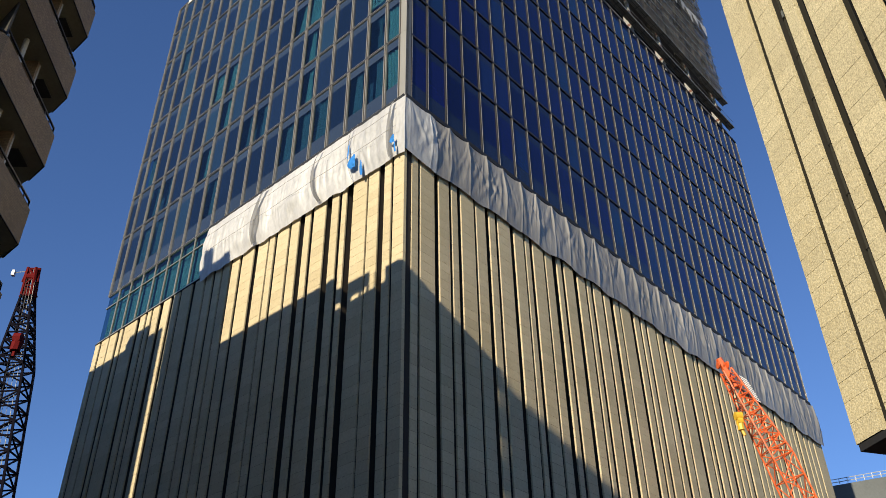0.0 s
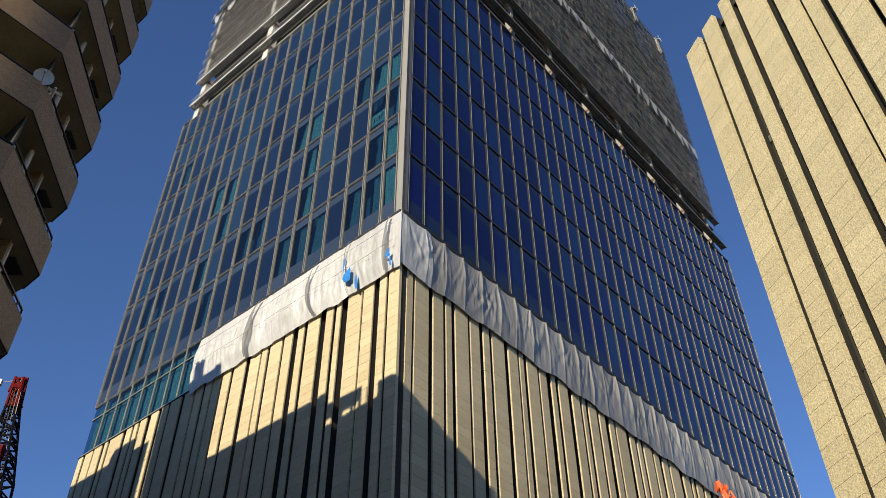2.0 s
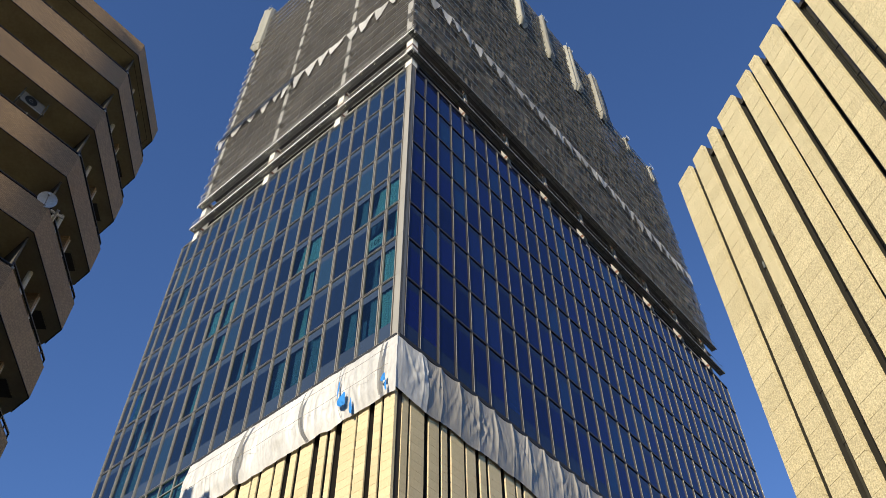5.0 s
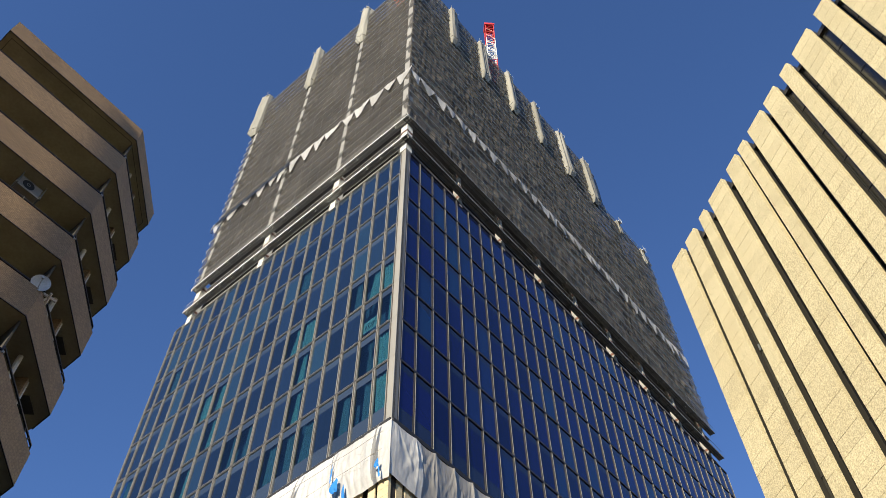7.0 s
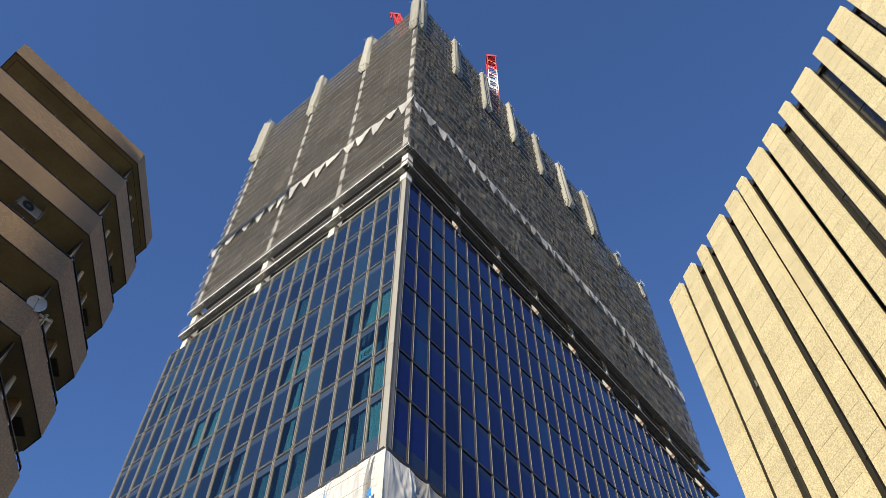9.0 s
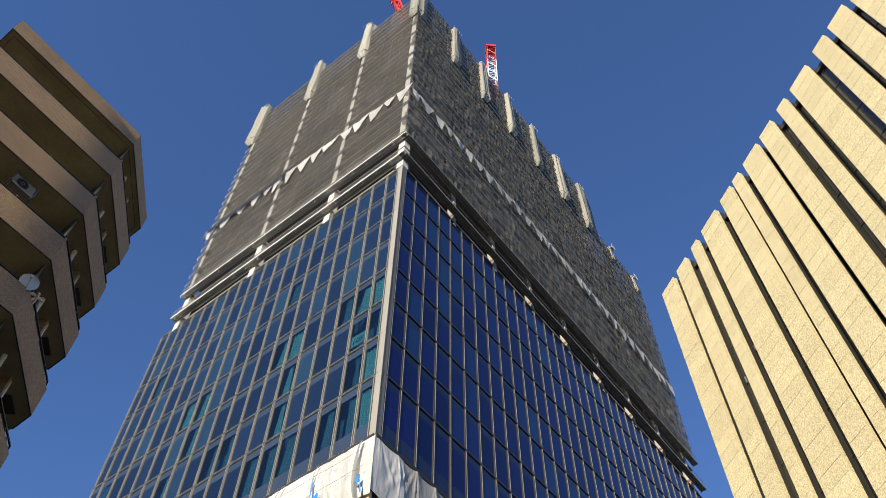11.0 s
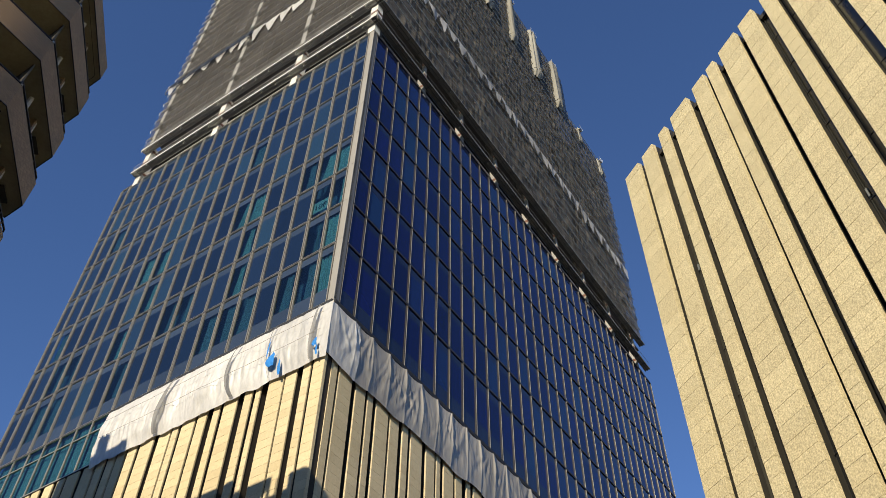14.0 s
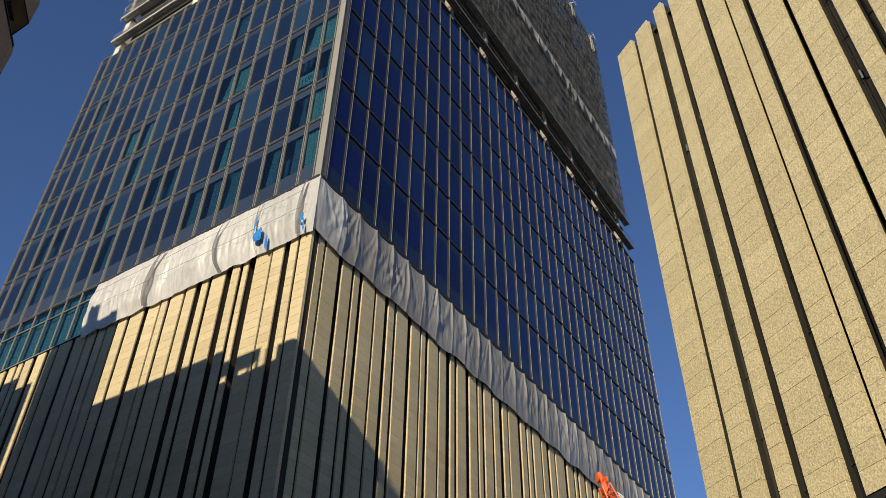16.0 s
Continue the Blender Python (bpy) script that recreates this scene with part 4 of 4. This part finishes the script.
for k, (a, b) in enumerate(RIBS_B):
    if k > 6:
        stone_rib(on_b, a, b, RIB_LOW, RIB_TOP, DEPTH_B, SLAB, ROUGH_STONE, hall, (k * 0.37) % 1, 0.012, c=0.008, back=SLOT_BACK, core=SLOT)
        continue
    s = Solid()
    s.box(on_b, a + 0.012, b - 0.012, -DEPTH_B, -0.012, RIB_LOW, RIB_TOP - 0.01)
    s.box(on_b, a + 0.03, b - 0.03, -SLOT_BACK, -DEPTH_B + 0.02, RIB_LOW, RIB_TOP - 0.02)
    rib = part("rib", s, SLOT, hall)
    w, c = b - a, 0.008
    s = Solid()
    s.prism(plain, ((0, -DEPTH_B), (0, -c), (c, 0), (w - c, 0), (w, -c), (w, -DEPTH_B)), 0, SLAB - 0.011)
    me = s.mesh("stone_slab", ROUGH_STONE)
    z = RIB_LOW
    while z < RIB_TOP - 0.1:
        ob = new("stone_slab", me)
        tip = random.Random(k * 1000 + int(z * 10)).uniform(-0.003, 0.003)
        q = on_b(a, tip, z)
        top = min(1.0, (RIB_TOP - z) / SLAB)
        ob.matrix_basis = Matrix(((B_DIR.x, B_OUT.x, 0, q.x), (B_DIR.y, B_OUT.y, 0, q.y), (0, 0, top, q.z), (0, 0, 0, 1)))
        under(ob, rib)
        z += SLAB
# slot windows
for (a, b), (c, d) in zip(RIBS_B, RIBS_B[1:]):
    s = Solid()
    s.box(on_b, b + 0.03, c - 0.03, -SLOT_BACK + 0.01, -SLOT_BACK + 0.05, RIB_LOW, RIB_TOP - 0.44)
    win = part("slot_window", s, SLOT_GLASS, hall)
    s = Solid()
    z = RIB_LOW + 1.1
    while z < RIB_TOP - 0.6:
        s.box(on_b, b, c, -SLOT_BACK + 0.01, -SLOT_BACK + 0.07, z, z + 0.04)
        z += 2.05
    s.box(on_b, b, c, -SLOT_BACK, -0.3, RIB_TOP - 0.7, RIB_TOP - 0.45)
    part("crossbar", s, FRAME_DARK, win, kind="stuff")
    # Small brackets, set at random heights in some slots.
    bracket_rng = random.Random(int(b * 100))
    s = Solid()
    for k in range(bracket_rng.choice((0, 1, 1))):
        z = bracket_rng.uniform(RIB_LOW + 4, RIB_TOP - 5)
        s.box(on_b, b + 0.06, b + 0.13, -SLOT_BACK + 0.05, -SLOT_BACK + 0.11, z, z + bracket_rng.uniform(0.14, 0.4))
    if s.v:
        part("vent_cap", s, FAR_GREY, win, "small grey bracket in the slot")

# ---------------------------------------------------------------- tiled apartment block
def mitred(pts, inset):
    """The open line pts, moved to its left by inset."""
    out = []
    for i, p in enumerate(pts):
        dirs = []
        if i:
            dirs.append((pts[i] - pts[i - 1]).normalized())
        if i < len(pts) - 1:
            dirs.append((pts[i + 1] - pts[i]).normalized())
        ns = [Vector((-q.y, q.x, 0)) for q in dirs]
        n = sum(ns, Vector()).normalized()
        out.append(p + n * inset / max(0.4, n.dot(ns[0])))
    return out


LINE = [Vector(q) for q in ((-22.4, 19.5, 0), (-15.3, 12.5, 0), (-11.07, 16.9, 0), (-11.06, 20.96, 0), (-11.75, 21.65, 0))]
flats = thing("apartment_block", (-17, 18, 0), "brown tiled apartment block with stacked angled balconies", "building")
s = Solid()
inner = mitred(LINE, 1.7)
s.prism(plain, [(p.x, p.y) for p in inner] + [(-22.0, 30.0)], 0, 34.3)
part("wall", s, TILE, flats, "brown tiled wall behind the balconies")
# Rear parts are out of view, shaped to cast the short face's shadow outline.
s = Solid()
s.box(on_l, -2.8, 14.0, 21.6, 33.0, 0, 34.4)
s.box(on_l, 14.0, 17.9, 21.6, 24.2, 0, 34.4)
s.box(on_l, 1.1, 14.0, 21.7, 32.9, 34.4, 36.8)
s.box(on_l, 14.0, 17.9, 21.7, 24.1, 34.4, 36.8)
part("rear_wing", s, TILE, flats)
s = Solid()
s.box(on_l, 11.2, 17.85, 22.6, 24.0, 36.8, 44.0)
s.box(on_l, 13.2, 14.0, 23.0, 24.0, 44.0, 45.4)
part("penthouse", s, ROOF_GREY, flats)
s = Solid()
for x, z in ((-3.2, 35.6), (-2.9, 35.9)):
    s.bar(on_l(x, 22.2, 34.3), on_l(x, 22.2, z), 0.05, 5)
s.box(on_l, -2.4, 1.1, 21.8, 23.6, 35.55, 36.0)
s.box(on_l, 0.3, 1.1, 21.8, 23.6, 34.4, 36.9)
s.box(on_l, -1.0, -0.75, 21.8, 23.6, 34.4, 35.6)
for x in (-2.3, -1.7):
    s.bar(on_l(x, 21.9, 34.3), on_l(x, 21.9, 35.6), 0.12, 5)
part("roof_unit", s, ROOF_GREY, flats)


def run(line, thick, z0, z1, s):
    inn = mitred(line, thick)
    for i in range(len(line) - 1):
        s.hexa([Vector((p.x, p.y, z)) for z in (z0, z1) for p in (line[i], line[i + 1], inn[i + 1], inn[i])])
    return s


LEVELS = [(34.2, 35.12)] + [(31.37 - 2.965 * k, 32.62 - 2.965 * k) for k in range(10)]
for k, (z0, z1) in enumerate(LEVELS):
    s = Solid()
    run(LINE, 0.17, z0, z1, s)
    band = part("balcony", s, TILE, flats, "brown tiled balcony parapet")
    s = Solid()
    mid = mitred(LINE, 0.03)
    s.prism(plain, [(p.x, p.y) for p in mid] + [(-22.0, 29.0)], z0 - 0.012, z0 - 0.002)
    part("soffit", s, SOFFIT, band)
    s = Solid()
    run(mitred(LINE, -0.004), 0.034, z0 - 0.03, z0 - 0.002, s)
    if k == 0:
        run(mitred(LINE, 0.22), 0.02, z0 - 0.02, z0 - 0.008, s)
    part("drip_edge", s, SOFFIT_EDGE, band)
    if k == 0:
        continue
    s = Solid()
    rail = mitred(LINE, 0.09)
    for i in range(len(rail) - 2):
        a, b = rail[i], rail[i + 1]
        up = 0.16 if i < 2 else 0.3
        s.bar((a.x, a.y, z1 + up), (b.x, b.y, z1 + up), 0.04, 5)
        n = max(1, int((b - a).length / 2.0))
        for q in range(n + 1):
            p = a.lerp(b, q / n)
            s.bar((p.x, p.y, z1 - 0.05), (p.x, p.y, z1 + up), 0.03, 5)
    e0, e1 = rail[3].lerp(rail[2], 0.30), rail[3]
    s.bar((e0.x, e0.y, z1 + 0.12), (e1.x, e1.y, z1 + 0.12), 0.028, 5)
    for f in (0.0, 0.1, 0.2):
        p = e1.lerp(rail[2], f)
        s.bar((p.x, p.y, z1 - 0.1), (p.x, p.y, z1 + 0.3), 0.03, 5)
    part("railing", s, RAIL, band)
    s = Solid()
    for i in (1, 2):
        p = mitred(LINE, 0.02)[i]
        s.bar((p.x, p.y, z1 - 0.02), (p.x, p.y, z1 + 0.07), 0.045, 8)
    for f in (0.18, 0.42, 0.66):
        p = rail[1].lerp(rail[2], f)
        s.bar((p.x, p.y, z1 - 0.03), (p.x + 0.05, p.y - 0.05, z1 + 0.20), 0.009, 5)
    part("rail_clip", s, ROOF_GREY, band, kind="stuff")
    for f, r in ((0.40, 0.085), (0.66, 0.07)):
        p = LINE[2].lerp(LINE[3], f) + Vector((-0.48, 0, 0))
        s = Solid()
        s.bar((p.x, p.y, z0 + 0.2), (p.x, p.y, z1 + 1.75), r, 10)
        part("drain_pipe", s, PIPE, band)
    s = Solid()
    a = LINE[2].lerp(LINE[3], 0.61)
    s.box(lambda x, y, z: Vector((a.x + x, a.y + y, z)), -1.75, -0.40, 0, 0.12, z0 + 0.2, z1 + 1.70)
    part("partition", s, TILE, band)
    # Added screen that stops sun leaking through the open balcony corner.
    s = Solid()
    inward = Vector((-0.7209, 0.6930, 0))
    q0, q1, side = LINE[2] + inward * 0.30, LINE[2] + inward * 1.75, Vector((0.021, 0.022, 0))
    s.hexa([Vector((q.x, q.y, z)) for z in (z0 + 0.1, z1 + 1.70) for q in (q0 - side, q1 - side, q1 + side, q0 + side)])
    part("partition", s, SOFFIT_EDGE, band, "thin dark screen, added to block sun through the balcony")
    s = Solid()
    a = LINE[2].lerp(LINE[3], 0.80)
    s.box(lambda x, y, z: Vector((a.x + x, a.y + y, z)), -1.2, -0.5, 0, 0.8, z1 + 1.66, z1 + 1.70)
    part("vent_hatch", s, SOFFIT_EDGE, band)

# dish and small aerial on a balcony corner
dish = thing("satellite_dish", (-11.3, 16.9, 23.7), "white satellite dish on a balcony railing", "dish")
c, face = Vector((-11.18, 16.80, 23.93)), Vector((0.42, -0.78, -0.22)).normalized()
q = face.to_track_quat("Z", "Y")
s = Solid()
s.grid(lambda a, b: c + q @ Vector((0.30 * b * math.cos(6.2832 * a), 0.30 * b * math.sin(6.2832 * a), 0.09 * b * b)), 24, 5)
s.grid(lambda a, b: c + q @ Vector((0.30 * b * math.cos(6.2832 * a), 0.30 * b * math.sin(6.2832 * a), 0.09 * b * b - 0.015)), 24, 5)
part("reflector", s, DISH, dish, smooth=True)
s = Solid()
s.bar(c - face * 0.02, c - face * 0.18 + Vector((-0.05, 0.05, 0)), 0.035, 6)
s.bar(c - face * 0.18 + Vector((-0.05, 0.05, 0.05)), (-11.3, 16.9, 23.6), 0.035, 6)
s.bar(c + q @ Vector((0, -0.27, 0.05)), c + face * 0.36, 0.015, 5)
part("mount", s, DISH, dish)
s = Solid()
s.bar(c + face * 0.33, c + face * 0.43, 0.04, 8)
part("receiver", s, DISH, dish)
aerial = Solid()
aerial.bar((-11.15, 17.25, 23.6), (-11.0, 17.30, 23.95), 0.04, 6)
aerial.bar((-11.12, 17.1, 23.85), (-10.85, 17.5, 24.0), 0.055, 6)
aerial.bar((-11.1, 17.45, 23.75), (-10.9, 17.15, 23.95), 0.045, 6)
solo("camera_bracket", aerial, PIPE, "pale metal bracket fixed to a balcony railing", "bracket")

# outdoor air-conditioner hung under a soffit
unit = thing("air_conditioner", (-12.92, 15.82, 27.7), "outdoor air-conditioner hung under a balcony ceiling", "air conditioner")
ax, ay = Vector((0.69, 0.72, 0)), Vector((0.72, -0.69, 0))


def on_u(x, y, z):
    return Vector((-12.92, 15.82, 27.72)) + ax * x + ay * y + Vector((0, 0, z))


s = Solid()
s.box(on_u, -0.4, 0.4, -0.15, 0.15, 0, 0.55)
part("casing", s, CONCRETE, unit)
s = Solid()
s.bar(on_u(-0.08, 0.15, 0.28), on_u(-0.08, 0.165, 0.28), 0.22, 16)
part("fan_grille", s, RAIL, unit)
s = Solid()
for rad in (0.235, 0.06):
    hoop = [on_u(-0.08 + rad * math.cos(k * math.pi / 12), 0.175, 0.28 + rad * math.sin(k * math.pi / 12)) for k in range(25)]
    for a, b in zip(hoop, hoop[1:]):
        s.bar(a, b, 0.012, 4)
part("fan_guard", s, ROOF_GREY, unit, "pale wire fan guard")
s = Solid()
for x in (-0.45, 0.45):
    for y in (-0.2, 0.2):
        s.bar(on_u(x, y, -0.06), on_u(x, y, 0.67), 0.022, 5)
    s.bar(on_u(x, -0.3, -0.05), on_u(x, 0.3, -0.05), 0.03, 5)
for y in (-0.2, 0.2):
    s.bar(on_u(-0.5, y, -0.05), on_u(0.5, y, -0.05), 0.03, 5)
part("hanger", s, FAR_GREY, unit)

# ---------------------------------------------------------------- unseen blocks placed for the shade they cast, and a far building
s = Solid()
s.box(on_l, 19.05, 34.0, 22.0, 24.2, 0, 41.2)
s.box(on_l, 20.8, 23.6, 22.2, 24.0, 41.2, 42.3)
solo("neighbour_block", s, ROOF_GREY, "plain grey block behind the apartment block", "building")
# Unseen slab, set so its shadow edge runs down the long face.
s = Solid()
s.box(on_l, -24.0, -15.25, 60.0, 60.4, 0, 47.2)
solo("corner_block", s, ROOF_GREY, "unseen thin slab, added to cast the shadow on the long tower face", "building")
# Unseen blocks, added to cut low sky light on the shaded stone.
for a, b, o, h in ((-84.0, -58.0, 62.0, 21.0), (-57.0, -26.0, 64.0, 25.0), (-15.0, 8.0, 66.0, 26.5), (9.0, 34.0, 64.0, 24.0), (35.0, 70.0, 62.0, 26.0)):
    s = Solid()
    s.box(on_l, a, b, o, o + 14.0, 0, h)
    solo("street_block", s, FAR_GREY, "unseen plain block, added to cut low sky light", "building", "street blocks")
# Another unseen block lowers the sky light beyond the apartments.
s = Solid()
s.box(plain, -76.0, -61.0, 8.0, 84.0, 0, 44.0)
solo("street_block", s, FAR_GREY, "unseen plain block, added to cut sky light from the side", "building", "street blocks")
far = thing("far_building", ray_point(30.5, -0.5, 120), "grey office block with a roof railing in the distance", "building")
fc = ray_point(31.5, 0, 128)
s = Solid()
fax, fay = Vector((0.85, -0.52, 0)), Vector((0.52, 0.85, 0))


def on_f(x, y, z):
    return Vector((fc.x, fc.y, 0)) + fax * x + fay * y + Vector((0, 0, z))


s.box(on_f, -9.5, 14, -8, 10, 0, 41.6)
# Shade from other buildings is put into the wall's dark colour.
part("wall", s, FAR_GREY, far)
s = Solid()
for x in range(-9, 14):
    s.bar(on_f(x - 0.3, -7.9, 41.7), on_f(x - 0.3, -7.9, 42.4), 0.05, 4)
for z in (42.0, 42.4):
    s.bar(on_f(-9.4, -7.9, z), on_f(13.9, -7.9, z), 0.05, 4)
part("railing", s, STEEL, far)
